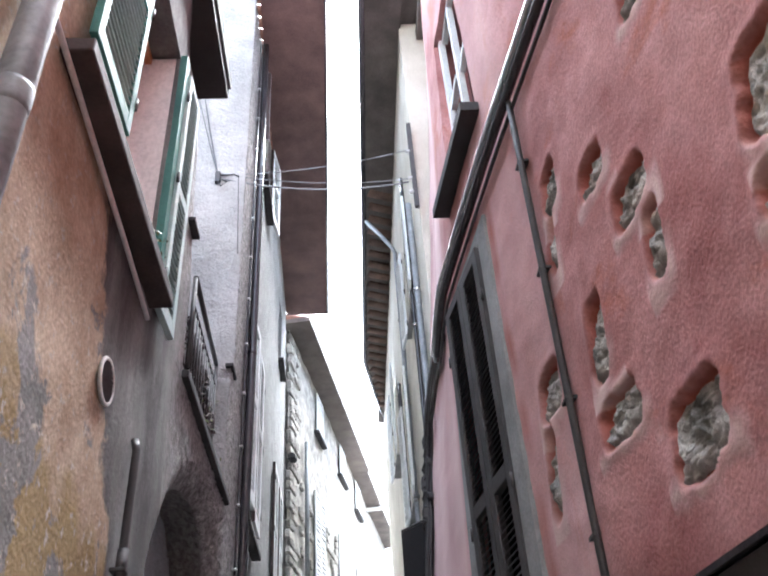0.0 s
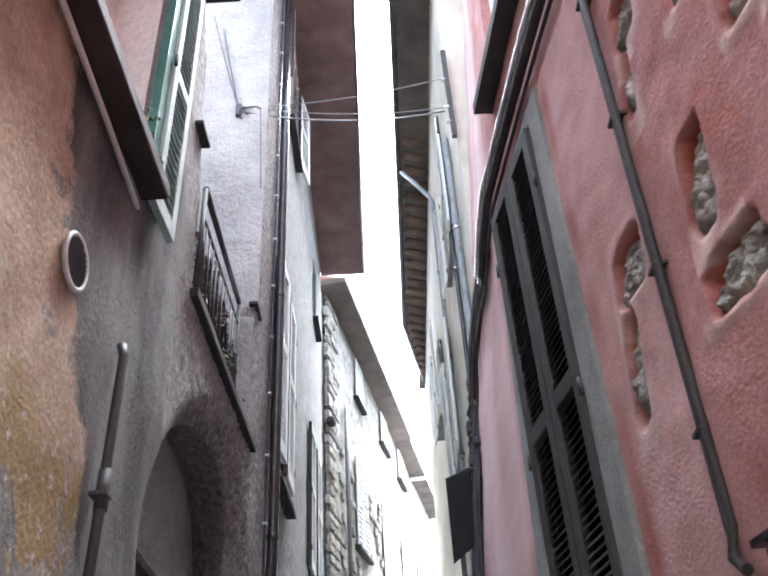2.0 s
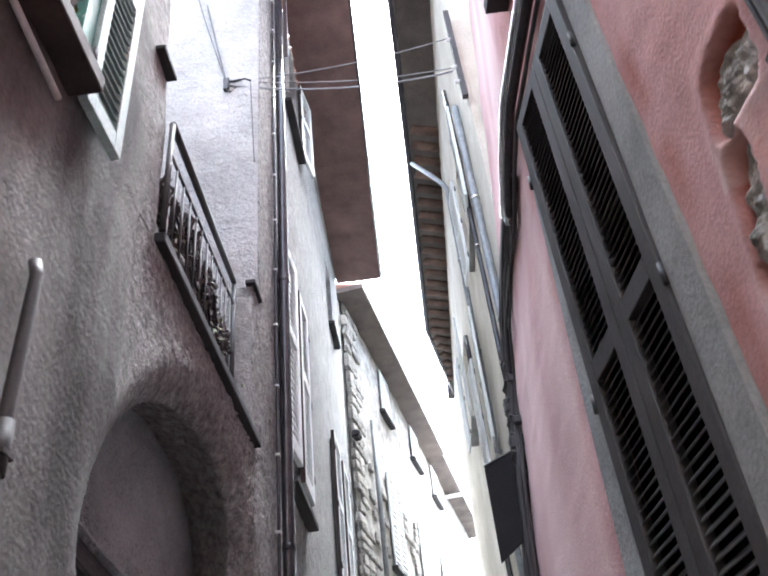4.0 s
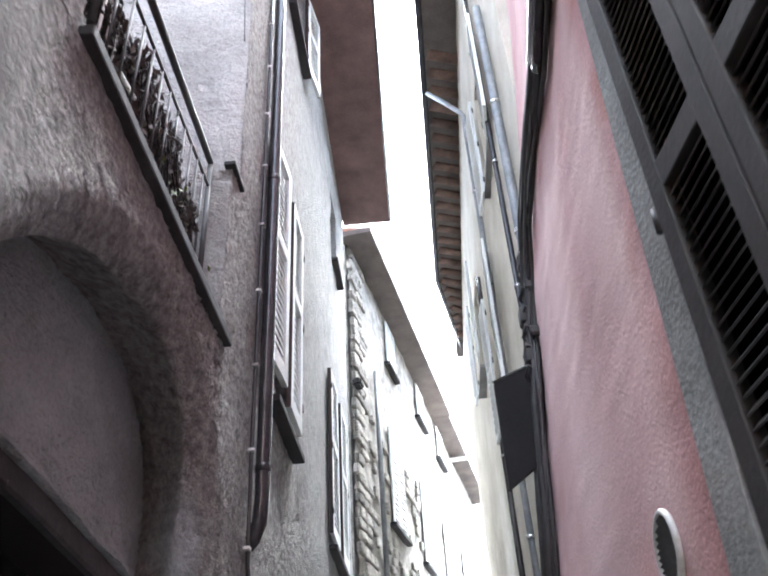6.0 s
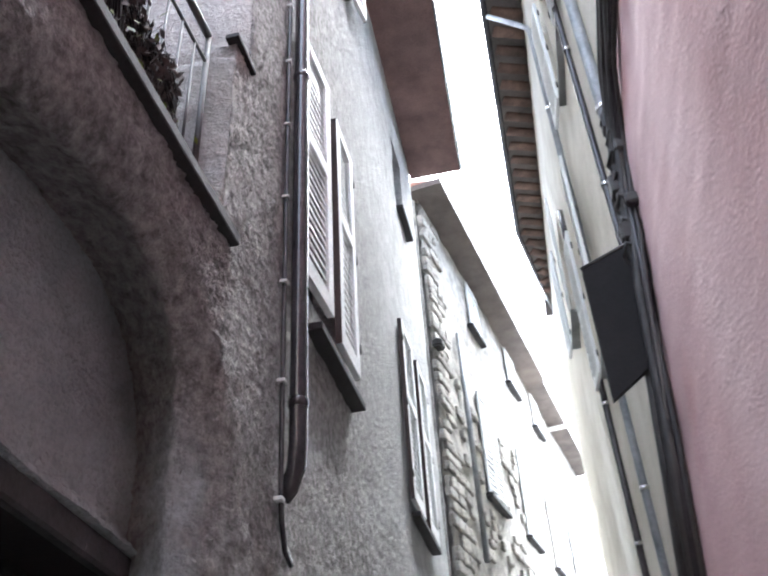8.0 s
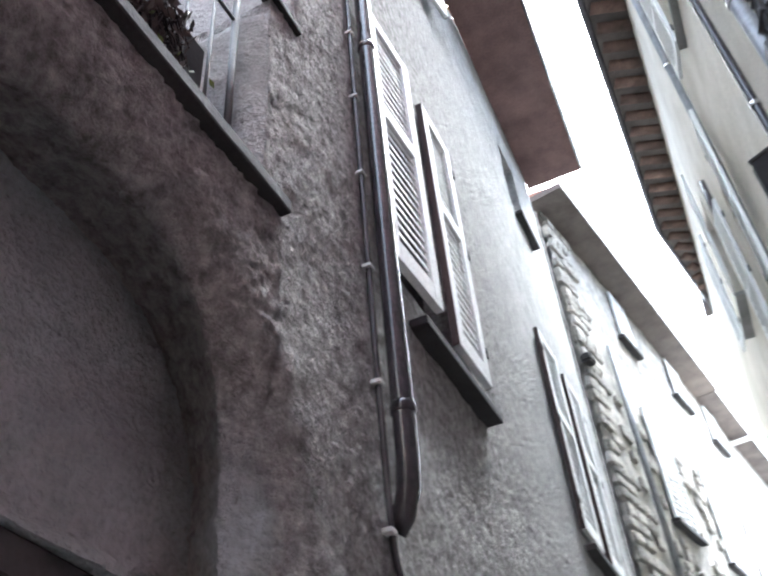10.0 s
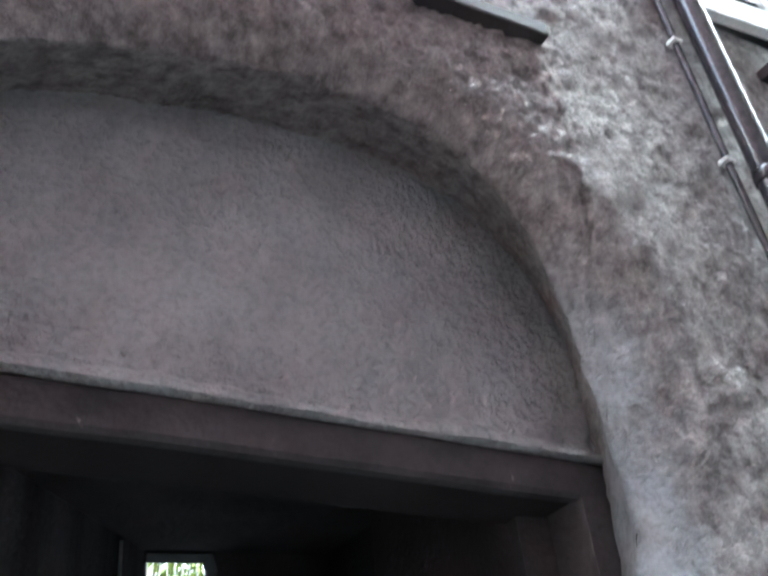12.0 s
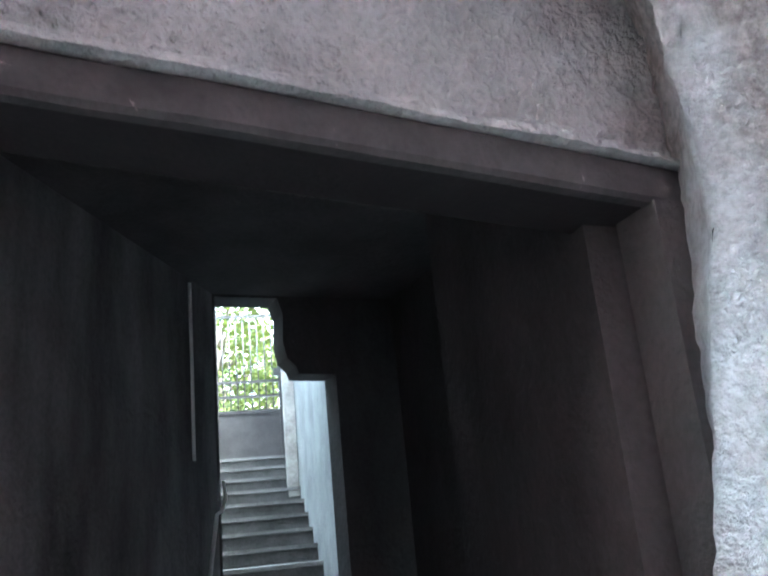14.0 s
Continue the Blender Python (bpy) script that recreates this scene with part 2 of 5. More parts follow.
def wall(name, fx, ys, zs, depth, material, holes=(), bump=0.006, freq=2.2, kind="structure", label="", category="wall", rough=None):
    """A thick wall over (y, z): front face at x = fx(y, z), back face depth further out, rectangular holes cut through with their reveals."""
    ys = sorted(set(ys) | {h[i] for h in holes for i in (0, 1)})
    zs = sorted(set(zs) | {h[i] for h in holes for i in (2, 3)})
    bm = nb()

    def inside(y, z):
        return any(h[0] < y < h[1] and h[2] < z < h[3] for h in holes)

    F, B = {}, {}
    for i, y in enumerate(ys):
        for j, z in enumerate(zs):
            x = fx(y, z)
            w = noise.noise((y * freq, z * freq, x)) * bump + noise.noise((y * freq * 4, z * freq * 4, 7.1)) * bump * 0.4
            if rough:
                w += rough(y, z)
            F[i, j] = bm.verts.new((x + w, y, z))
            B[i, j] = bm.verts.new((x + depth, y, z))
    ny, nz = len(ys) - 1, len(zs) - 1
    solid = {(i, j): not inside((ys[i] + ys[i + 1]) / 2, (zs[j] + zs[j + 1]) / 2) for i in range(ny) for j in range(nz)}
    for (i, j), s in solid.items():
        if not s:
            continue
        bm.faces.new((F[i, j], F[i + 1, j], F[i + 1, j + 1], F[i, j + 1])).smooth = True
        bm.faces.new((B[i, j], B[i, j + 1], B[i + 1, j + 1], B[i + 1, j]))
        for di, dj, a, b in ((-1, 0, (i, j), (i, j + 1)), (1, 0, (i + 1, j), (i + 1, j + 1)), (0, -1, (i, j), (i + 1, j)), (0, 1, (i, j + 1), (i + 1, j + 1))):
            if not solid.get((i + di, j + dj), False):
                bm.faces.new([bm.verts.new(q.co) for q in (F[a], F[b], B[b], B[a])])
    ob = part(name, bm, material)
    return tagged(ob, label, category, kind=kind)


def left_material():
    """Old lime plaster: orange coat, bare grey coat and rough cast, each with its own ragged outline along the wall."""
    m = bpy.data.materials.new("old_plaster")
    m.use_nodes = True
    nt = m.node_tree
    n, l = nt.nodes, nt.links
    b = n["Principled BSDF"]
    b.inputs["Roughness"].default_value = 0.95
    co = n.new("ShaderNodeTexCoord")
    P = co.outputs["Object"]

    def noise_tex(scale, detail=8, rough=0.6, dist=0.0, stretch=None):
        t = n.new("ShaderNodeTexNoise")
        t.inputs["Scale"].default_value, t.inputs["Detail"].default_value = scale, detail
        t.inputs["Roughness"].default_value, t.inputs["Distortion"].default_value = rough, dist
        if stretch:
            mp = n.new("ShaderNodeMapping")
            mp.inputs["Scale"].default_value = stretch
            l.new(P, mp.inputs[0])
            l.new(mp.outputs[0], t.inputs["Vector"])
        else:
            l.new(P, t.inputs["Vector"])
        return t.outputs[0]

    def ramp(v, p0, p1, c0, c1):
        r = n.new("ShaderNodeValToRGB")
        r.color_ramp.elements[0].position, r.color_ramp.elements[1].position = p0, p1
        r.color_ramp.elements[0].color, r.color_ramp.elements[1].color = (*c0, 1), (*c1, 1)
        l.new(v, r.inputs[0])
        return r.outputs[0]

    def mix(f, a, c):
        x = n.new("ShaderNodeMix")
        x.data_type = "RGBA"
        l.new(f, x.inputs[0])
        l.new(a, x.inputs[6])
        l.new(c, x.inputs[7])
        return x.outputs[2]

    def lin(terms, k, lo, hi):
        acc = None
        for v, w in terms:
            q = n.new("ShaderNodeMath")
            q.operation = "MULTIPLY_ADD"
            l.new(v, q.inputs[0])
            q.inputs[1].default_value = w
            if acc is None:
                q.inputs[2].default_value = k
            else:
                l.new(acc, q.inputs[2])
            acc = q.outputs[0]
        r = n.new("ShaderNodeMapRange")
        r.inputs[1].default_value, r.inputs[2].default_value = lo, hi
        l.new(acc, r.inputs[0])
        return r.outputs[0]

    sx = n.new("ShaderNodeSeparateXYZ")
    l.new(P, sx.inputs[0])
    y, z = sx.outputs[1], sx.outputs[2]
    n1, n2, n3 = noise_tex(1.3, 10, 0.62, 0.3), noise_tex(5.0, 8), noise_tex(2.0, 9, 0.6, 0.0, (1, 1, 0.3))
    fine = noise_tex(42, 5)
    orange = ramp(n2, 0.32, 0.68, (0.40, 0.275, 0.18), (0.60, 0.47, 0.345))
    ochre = ramp(n3, 0.32, 0.66, (0.28, 0.19, 0.08), (0.44, 0.325, 0.15))
    low = lin(((z, -1.0), (n1, 1.1), (n2, 0.3)), 0.0, -2.25, -2.1)
    orange = mix(low, orange, ochre)
    bare = ramp(n2, 0.3, 0.7, (0.15, 0.142, 0.138), (0.31, 0.295, 0.285))
    orange = mix(lin(((noise_tex(1.9, 10, 0.66, 0.5), 1.0), (z, -0.07)), 0.0, 0.335, 0.365), orange, bare)
    scab = ramp(noise_tex(14, 8, 0.7), 0.57, 0.62, (0, 0, 0), (1, 1, 1))
    pale = ramp(n2, 0.3, 0.7, (0.40, 0.34, 0.28), (0.62, 0.55, 0.47))
    orange = mix(scab, orange, pale)
    grey = ramp(n3, 0.40, 0.62, (0.060, 0.054, 0.051), (0.235, 0.226, 0.218))
    grey = mix(ramp(n1, 0.50, 0.64, (0, 0, 0), (0.6, 0.6, 0.6)), grey, ramp(n2, 0.3, 0.7, (0.10, 0.095, 0.09), (0.20, 0.19, 0.185)))
    rough = ramp(noise_tex(15, 7, 0.7), 0.34, 0.66, (0.17, 0.16, 0.155), (0.54, 0.515, 0.50))
    rust = ramp(n2, 0.3, 0.7, (0.20, 0.13, 0.09), (0.34, 0.25, 0.18))
    rough = mix(ramp(n1, 0.60, 0.70, (0, 0, 0), (0.15, 0.15, 0.15)), rough, rust)
    to_grey = lin(((y, 1.0), (z, 0.55), (n1, 0.9), (n2, 0.25)), 0.0, 5.70, 5.76)
    to_rough = lin(((y, 1.0), (z, 0.10), (n1, 0.8)), 0.0, 5.2, 5.7)
    to_far = lin(((y, 1.0), (z, 0.25), (n1, 1.2)), 0.0, 11.2, 14.5)
    smooth_coat = ramp(n2, 0.3, 0.7, (0.36, 0.36, 0.36), (0.56, 0.565, 0.565))
    rough = mix(to_far, rough, smooth_coat)
    lime_a, lime_b = lin(((y, 1.0), (n1, 0.5), (n2, 0.3)), 0.0, 7.18, 7.30), lin(((y, -1.0), (z, -0.12), (n1, 0.5), (n2, 0.4)), 0.0, -7.13, -6.99)
    lime_c = lin(((z, -1.0), (n1, 0.8)), 0.0, -3.25, -2.8)
    lime = n.new("ShaderNodeMath")
    lime.operation = "MULTIPLY"
    l.new(lime_a, lime.inputs[0])
    l.new(lime_b, lime.inputs[1])
    lime_d = n.new("ShaderNodeMath")
    lime_d.operation = "MULTIPLY"
    l.new(lime.outputs[0], lime_d.inputs[0])
    l.new(lime_c, lime_d.inputs[1])
    col = mix(to_rough, mix(to_grey, orange, grey), rough)
    col = mix(lime_d.outputs[0], col, ramp(n2, 0.3, 0.7, (0.44, 0.475, 0.49), (0.60, 0.64, 0.655)))
    gr = ramp(fine, 0.3, 0.62, (0.5, 0.5, 0.5), (1, 1, 1))
    mul = n.new("ShaderNodeMix")
    mul.data_type, mul.blend_type = "RGBA", "MULTIPLY"
    mul.inputs[0].default_value = 0.6
    l.new(col, mul.inputs[6])
    l.new(gr, mul.inputs[7])
    l.new(mul.outputs[2], b.inputs["Base Color"])
    b1 = n.new("ShaderNodeBump")
    b1.inputs["Strength"].default_value, b1.inputs["Distance"].default_value = 0.5, 0.01
    l.new(fine, b1.inputs["Height"])
    b2 = n.new("ShaderNodeBump")
    b2.inputs["Distance"].default_value = 0.08
    st = n.new("ShaderNodeMapRange")
    st.inputs[3].default_value, st.inputs[4].default_value = 0.12, 1.0
    l.new(to_rough, st.inputs[0])
    l.new(st.outputs[0], b2.inputs["Strength"])
    l.new(noise_tex(19, 7, 0.65), b2.inputs["Height"])
    l.new(b1.outputs[0], b2.inputs["Normal"])
    l.new(b2.outputs[0], b.inputs["Normal"])
    return m


M_LEFT = left_material()
LX = -1.07          # face of the left-hand houses
ARCH_C, ARCH_L, ARCH_R, ARCH_S, ARCH_H = 6.20, 1.62, 0.86, 2.75, 1.27


def ground_z(y):
    return 0.112 * y


def arch_z(y, grow=1.0):
    u = (y - ARCH_C) / (ARCH_L if y < ARCH_C else ARCH_R) / grow
    p = 2.0 if y < ARCH_C else 2.6
    return ARCH_S + ARCH_H * (0.9 + 0.1 * grow) * max(0.0, 1 - min(1.0, abs(u)) ** p) ** (1 / p)


def rx(y, z):
    """Face of the pink house: it closes in on the alley, then leans back with height."""
    base = 1.70 - 0.1304 * (y + 2) if y < 4.9 else 0.80 + 0.0056 * (y - 4.9)
    s = min(1.0, max(0.0, (y - 3.0) / 4.6))
    return base + 0.088 * s * s * (3 - 2 * s) * (z - 3.8)


# ground and paving
bm = nb()
gy = [-400, -30, -8, -4, 0, 4, 8, 12, 16, 24, 32, 60, 400]
rows_ = [[bm.verts.new((x, y, ground_z(max(-8, min(32, y))) - 0.03)) for x in (-400, -30, -1.2, 0, 1.8, 30, 400)] for y in gy]
for a, b in zip(rows_, rows_[1:]):
    for k in range(6):
        bm.faces.new((a[k], a[k + 1], b[k + 1], b[k]))
tagged(part("ground", bm, M_PAVE), "worn grey stone ground rising gently up the alley", "ground", kind="structure")

# left-hand lower wall with its archway
bm = nb()
ya = ARCH_C - ARCH_L
yb = ARCH_C + ARCH_R
cols = [(y, ground_z(y) - 0.5, False) for y in lines(-4, 3.4, 0.16)[:-1] + lines(3.4, ya, 0.05)]
NA = 220
arch_ys = [ARCH_C - ARCH_L * math.cos(math.pi / 2 * i / (NA // 2)) for i in range(NA // 2)] + [ARCH_C + ARCH_R * math.sin(math.pi / 2 * i / (NA // 2)) for i in range(NA // 2 + 1)]
cols_arch = [(y, arch_z(y), True) for y in arch_ys]
cols2 = [(y, ground_z(y) - 0.5, False) for y in lines(yb, 6.95, 0.16)]


def strip(bm, cs, top, n, x):
    grid = []
    for y, z0, _ in cs:
        row = []
        for j in range(n + 1):
            z = z0 + (top - z0) * j / n
            w = noise.noise((y * 2.2, z * 2.2, LX)) * 0.014 + noise.noise((y * 8.8, z * 8.8, 7.1)) * 0.0056
            k = min(1.0, max(0.0, (y - 4.7) / 1.2))
            w += lumps(y, z) * k
            row.append(bm.verts.new((x + w, y, z)))
        grid.append(row)
    for a, b in zip(grid, grid[1:]):
        for j in range(n):
            bm.faces.new((a[j], b[j], b[j + 1], a[j + 1])).smooth = True
    return grid


TOP_A = 4.40
g1 = strip(bm, cols, TOP_A, 60, LX)
g2 = strip(bm, cols_arch, TOP_A, 64, LX)
g3 = strip(bm, [(y, ground_z(y) - 0.5, False) for y in lines(yb, 7.5, 0.035)], TOP_A, 110, LX)
ROLL = 0.22
# below the springing the pier swells into the opening
for k_, r_ in enumerate(g3):
    for v_ in r_:
        if v_.co.z < ARCH_S:
            v_.co.y -= min(0.30, 0.30 * (ARCH_S - v_.co.z)) * (1 - k_ / (len(g3) - 1))
# the plaster rolls round the edge of the arch
rim = np.array([(r_[0].co.y, r_[0].co.z) for r_ in g2] + [(v_.co.y, v_.co.z) for v_ in g3[0] if v_.co.z < ARCH_S])
for r_ in g1[-12:] + g2 + g3:
    for v_ in r_:
        gap = float(np.sqrt(((rim - (v_.co.y, v_.co.z)) ** 2).sum(axis=1).min()))
        low = min(1.0, max(0.0, (v_.co.y - 6.45) / 0.5)) * min(1.0, max(0.0, (3.9 - v_.co.z) / 0.7))
        roll = ROLL + 0.20 * low
        if gap < roll:
            v_.co.x -= (0.115 + 0.07 * low) * (1 - gap / roll) ** 2.1
# soffit and jambs, splayed inwards
SPLAY, BACK = 1.15, -1.50
edge = [Vector((LX, ya, ground_z(ya) - 0.5))] + [r[0].co.copy() for r in g2] + [v_.co.copy() for v_ in reversed(g3[0]) if v_.co.z < ARCH_S]
steps_in = 14
prev = None
for k in range(steps_in + 1):
    f = k / steps_in
    ring = []
    for i, p in enumerate(edge):
        far = ARCH_C + (max(p.y, 7.04 if p.z < ARCH_S and p.y > ARCH_C else p.y) - ARCH_C) * (SPLAY if p.y < ARCH_C else 1.41)
        rise = min(1.0, max(0.0, (p.z - ARCH_S) / 0.6))
        if p.y > 6.7:
            far = 7.28 + (far - 7.28) * rise
        y = p.y + (far - p.y) * f ** 0.85
        z = p.z + 0.16 * f * min(1.0, rise * 1.5)
        w = noise.noise((y * 5, z * 5, f * 3)) * 0.014 + lumps(y + f, z - f) * 0.8 if 0 < k else 0
        ring.append(bm.verts.new((p.x + (BACK - LX) * f, y + w, z + w)))
    if prev:
        for i in range(len(ring) - 1):
            bm.faces.new((prev[i], prev[i + 1], ring[i + 1], ring[i])).smooth = True
    prev = ring
bmesh.ops.remove_doubles(bm, verts=bm.verts, dist=0.001)
wl_ = part("wall_left_lower", bm, M_LEFT)
tagged(wl_, "orange and grey plaster wall with a rough archway", "wall", kind="structure")
bm = nb()
box(bm, -2.2, -1.13, -4, ya - 0.25, -1, TOP_A - 0.01)
box(bm, -1.60, -1.16, 7.47, 7.56, 0, TOP_A - 0.01)
tagged(part("wall_left_core", bm, M_GREY), "masonry behind the plaster wall", "wall", kind="structure")

# wall added behind the terrace to shade the side wall above it
bm = nb()
box(bm, -4.2, -3.6, 4.5, 7.2, TOP_A - 0.4, 9.5)
tagged(part("wall_terrace_back", bm, M_PALE), "rendered wall added behind the terrace to block sky light", "wall", kind="structure")

# upper wall of the orange house, with its window
WA = (2.62, 3.70, 4.42, 6.42)
wall("wall_left_upper", lambda y, z: LX - 0.06 * max(0.0, z - 5.3) * min(1.0, max(0.0, (y - 3.75) / 0.6)), lines(-4, 4.78, 0.2), lines(TOP_A, 7.34, 0.2), -0.42, M_LEFT, [WA], 0.014,
     label="flaking orange plaster wall of the first storey", category="wall")
bm = nb()
box(bm, -3.6, -1.50, -4, 4.76, TOP_A, 7.3)
box(bm, -1.52, -1.36, WA[0], WA[1], WA[2], WA[3])
# the cell behind the window stays closed
tagged(part("wall_left_room", bm, M_REVEAL), "pinkish white plaster inside the window opening", "wall", kind="structure")

# taller grey house
W1 = (8.10, 9.40, 5.00, 7.25)
W2 = (8.75, 9.85, 10.50, 12.0)
W3 = (12.2, 13.5, 5.0, 7.15)
W4 = (13.0, 13.75, 9.85, 11.2)
wall("wall_left_tall", lambda y, z: LX - 0.012 * (y - 8) if y > 8 else LX, lines(6.95, 8.1, 0.024)[:-1] + lines(8.1, 8.4, 0.06)[:-1] + lines(8.4, 10.2, 0.07)[:-1] + lines(10.2, 15.15, 0.2), lines(0.2, 2.2, 0.2)[:-1] + lines(2.2, 6.2, 0.028, (TOP_A, 5.79))[:-1] + lines(6.2, 12.45, 0.14), -0.45, M_LEFT, [W1, W2, W3, W4, (6.95, 7.5, 0.2, TOP_A), (6.95, 7.15, 5.79, 12.45)], 0.014,
     label="rough grey cement render wall of a tall house", category="wall", rough=lambda y, z: lumps(y, z) * (1.0 if y < 8.0 else 0.5))
wall_side = nb()
gr_ = []
for i in range(52):
    x = LX - 0.004 - i * 0.055
    gr_.append([wall_side.verts.new((x, (6.93 if j < 33 else 7.13) - 0.02 * abs(noise.noise((x * 7, j * 1.15, 1))) - 0.012 * noise.noise((x * 16, j * 2.3, 5)) + (0.02 if i == 0 else 0), TOP_A - 0.1 + (12.45 - TOP_A + 0.1) * j / 190)) for j in range(191)])
for a, b in zip(gr_, gr_[1:]):
    for j in range(190):
        wall_side.faces.new((a[j], b[j], b[j + 1], a[j + 1])).smooth = True
box(wall_side, -4.2, -1.55, 7.19, 15.1, TOP_A, 12.4)
tagged(part("wall_left_side", wall_side, M_PALE), "pale rough side wall above the terrace", "wall", kind="structure")

# pink house, with hollows where the render has been broken off the stones (y, z, half width, half height)
HOLES = ((2.30, 2.64, 0.185, 0.135), (2.87, 4.26, 0.10, 0.115), (2.98, 3.99, 0.045, 0.14), (2.47, 3.95, 0.115, 0.085), (2.25, 3.63, 0.135, 0.10), (2.19, 3.35, 0.06, 0.145), (2.78, 3.31, 0.075, 0.175),
         (2.75, 2.93, 0.155, 0.10), (3.34, 3.37, 0.13, 0.115), (3.48, 3.03, 0.055, 0.19), (1.84, 4.34, 0.09, 0.09), (1.41, 3.34, 0.17, 0.17), (1.58, 3.02, 0.07, 0.07))


def hollow(y, z):
    """Metres inside the rim of the nearest hollow: positive in it, negative outside."""
    best = -9.0
    for hy, hz, w, h in HOLES:
        u, v = y - hy + 0.25 * (z - hz), z - hz
        if abs(u) > 0.5 or abs(v) > 0.5:
            continue
        k = 1.0 + 0.20 * noise.noise((y * 7, z * 7, hy * 7)) + 0.14 * noise.noise((y * 19, z * 19, hy))
        best = max(best, min(w, h) * (k - ((abs(u) / w) ** 5 + (abs(v) / h) ** 5) ** 0.2))
    return best


def rx_hollow(y, z):
    q = hollow(y, z)
    s = min(1.0, max(0.0, q / 0.018 + 0.4))
    lip = 0.006 * max(0.0, 1 - abs(q + 0.02) / 0.04) if q < 0.01 else 0.0
    return rx(y, z) + 0.056 * s * s * (3 - 2 * s) - lip


WP = (3.93, 4.71, 1.55, 4.80)
WU = (3.62, 4.46, 5.80, 7.55)
# the unseen upper wall runs to 12 m to hold back sky light
pink = wall("wall_right_pink", rx_hollow, lines(-4, 1.2, 0.2) + lines(1.22, 3.62, 0.010) + lines(3.7, 7.6, 0.16), lines(-0.8, 2.3, 0.2) + lines(2.32, 4.72, 0.014) + lines(4.85, 12.0, 0.2), 0.45, M_PINK, [WP, WU], 0.016, 1.8,
            label="pink render wall with bare stones showing through", category="wall")
at_red = pink.data.attributes.new("unfaded", "FLOAT", "POINT")
at_pale = pink.data.attributes.new("lime_smear", "FLOAT", "POINT")
at_faded = pink.data.attributes.new("faded_coat", "FLOAT", "POINT")
for k, v in enumerate(pink.data.vertices):
    y, z = v.co.y, v.co.z
    if v.co.x > rx(y, z) + 0.2:
        continue
    red = pale = 0.0
    if 1.2 < y < 3.66 and 2.3 < z < 4.75:
        q = hollow(y, z)
        red = min(1.0, max(0.0, (q + 0.012) / 0.018))
        for hy, hz, w, hh in HOLES:
            side = -(z - hz) / hh - 0.15 * (y - hy) / w
            if side > 0.3 and abs(z - hz) < hh + 0.12 and abs(y - hy) < w + 0.08:
                pale = max(pale, min(1.0, (side - 0.3) * 1.8) * min(1.0, max(0.0, 1.2 - abs(q + 0.025) / 0.04)) * (0.7 + 0.7 * noise.noise((y * 9, z * 9, 2))))
    edge_ = min(abs(y - 4.91), abs(y - 3.72)) if 1.4 < z < 5.0 else 9
    if edge_ < 0.09:
        red = max(red, (1 - edge_ / 0.09) * max(0.0, 0.5 + 1.2 * noise.noise((y * 5, z * 4, 3))))
    if 4.85 < z < 5.1:
        red = max(red, 0.7 * max(0.0, 0.5 + noise.noise((y * 3, z * 3, 8))))
    worn = 0.75 + 0.5 * noise.noise((y * 1.3, z * 0.5, 4)) + 0.2 * noise.noise((y * 6, z * 1.5, 4))
    at_faded.data[k].value = max(0.0, min(1.0, worn * (min(1.0, max(0.0, (y - 4.9) / 0.25)) if y > 3.9 else 0.45 * min(1.0, max(0.0, (y - 2.95) / 0.3)))))
    at_red.data[k].value, at_pale.data[k].value = red, max(0.0, pale)
nt_ = M_PINK.node_tree
bs_ = nt_.nodes["Principled BSDF"]
for nm_, c_ in (("faded_coat", (0.66, 0.47, 0.465)), ("unfaded", (0.30, 0.075, 0.05)), ("lime_smear", (0.60, 0.44, 0.42))):
    an = nt_.nodes.new("ShaderNodeAttribute")
    an.attribute_name = nm_
    mx_ = nt_.nodes.new("ShaderNodeMix")
    mx_.data_type = "RGBA"
    nt_.links.new(an.outputs["Fac"], mx_.inputs[0])
    nt_.links.new(bs_.inputs["Base Color"].links[0].from_socket, mx_.inputs[6])
    mx_.inputs[7].default_value = (*c_, 1)
    nt_.links.new(mx_.outputs[2], bs_.inputs["Base Color"])
bm = nb()
v = [bm.verts.new(p) for p in ((2.2, -4, -1), (1.45, 7.58, -1), (4, 7.58, -1), (4, -4, -1), (2.2, -4, 11.9), (2.25, 7.58, 11.9), (4, 7.58, 11.9), (4, -4, 11.9))]
for f in ((0, 1, 2, 3), (4, 5, 6, 7), (0, 1, 5, 4), (1, 2, 6, 5), (2, 3, 7, 6), (3, 0, 4, 7)):
    bm.faces.new([v[i] for i in f])
tagged(part("wall_right_core", bm, M_GREY), "masonry body behind the pink wall", "wall", kind="structure")

# pale house beyond it
WR1 = (9.3, 10.2, 8.3, 9.9)
WR2 = (11.4, 12.3, 6.2, 8.2)
WR3 = (14.2, 15.1, 8.2, 10.0)
wall("wall_right_pale", lambda y, z: 1.10 + 0.012 * (y - 7.6), lines(7.62, 21.5, 0.35), lines(0, 12.45, 0.35), 0.4, M_YELLOW, [WR1, WR2, WR3], 0.01,
     label="pale yellow plaster wall with pipes", category="wall")
bm = nb()
box(bm, 1.62, 5, 7.62, 21.4, 0, 12.4)
tagged(part("wall_right_pale_core", bm, M_CREAM), "masonry body of the pale house", "wall", kind="structure")


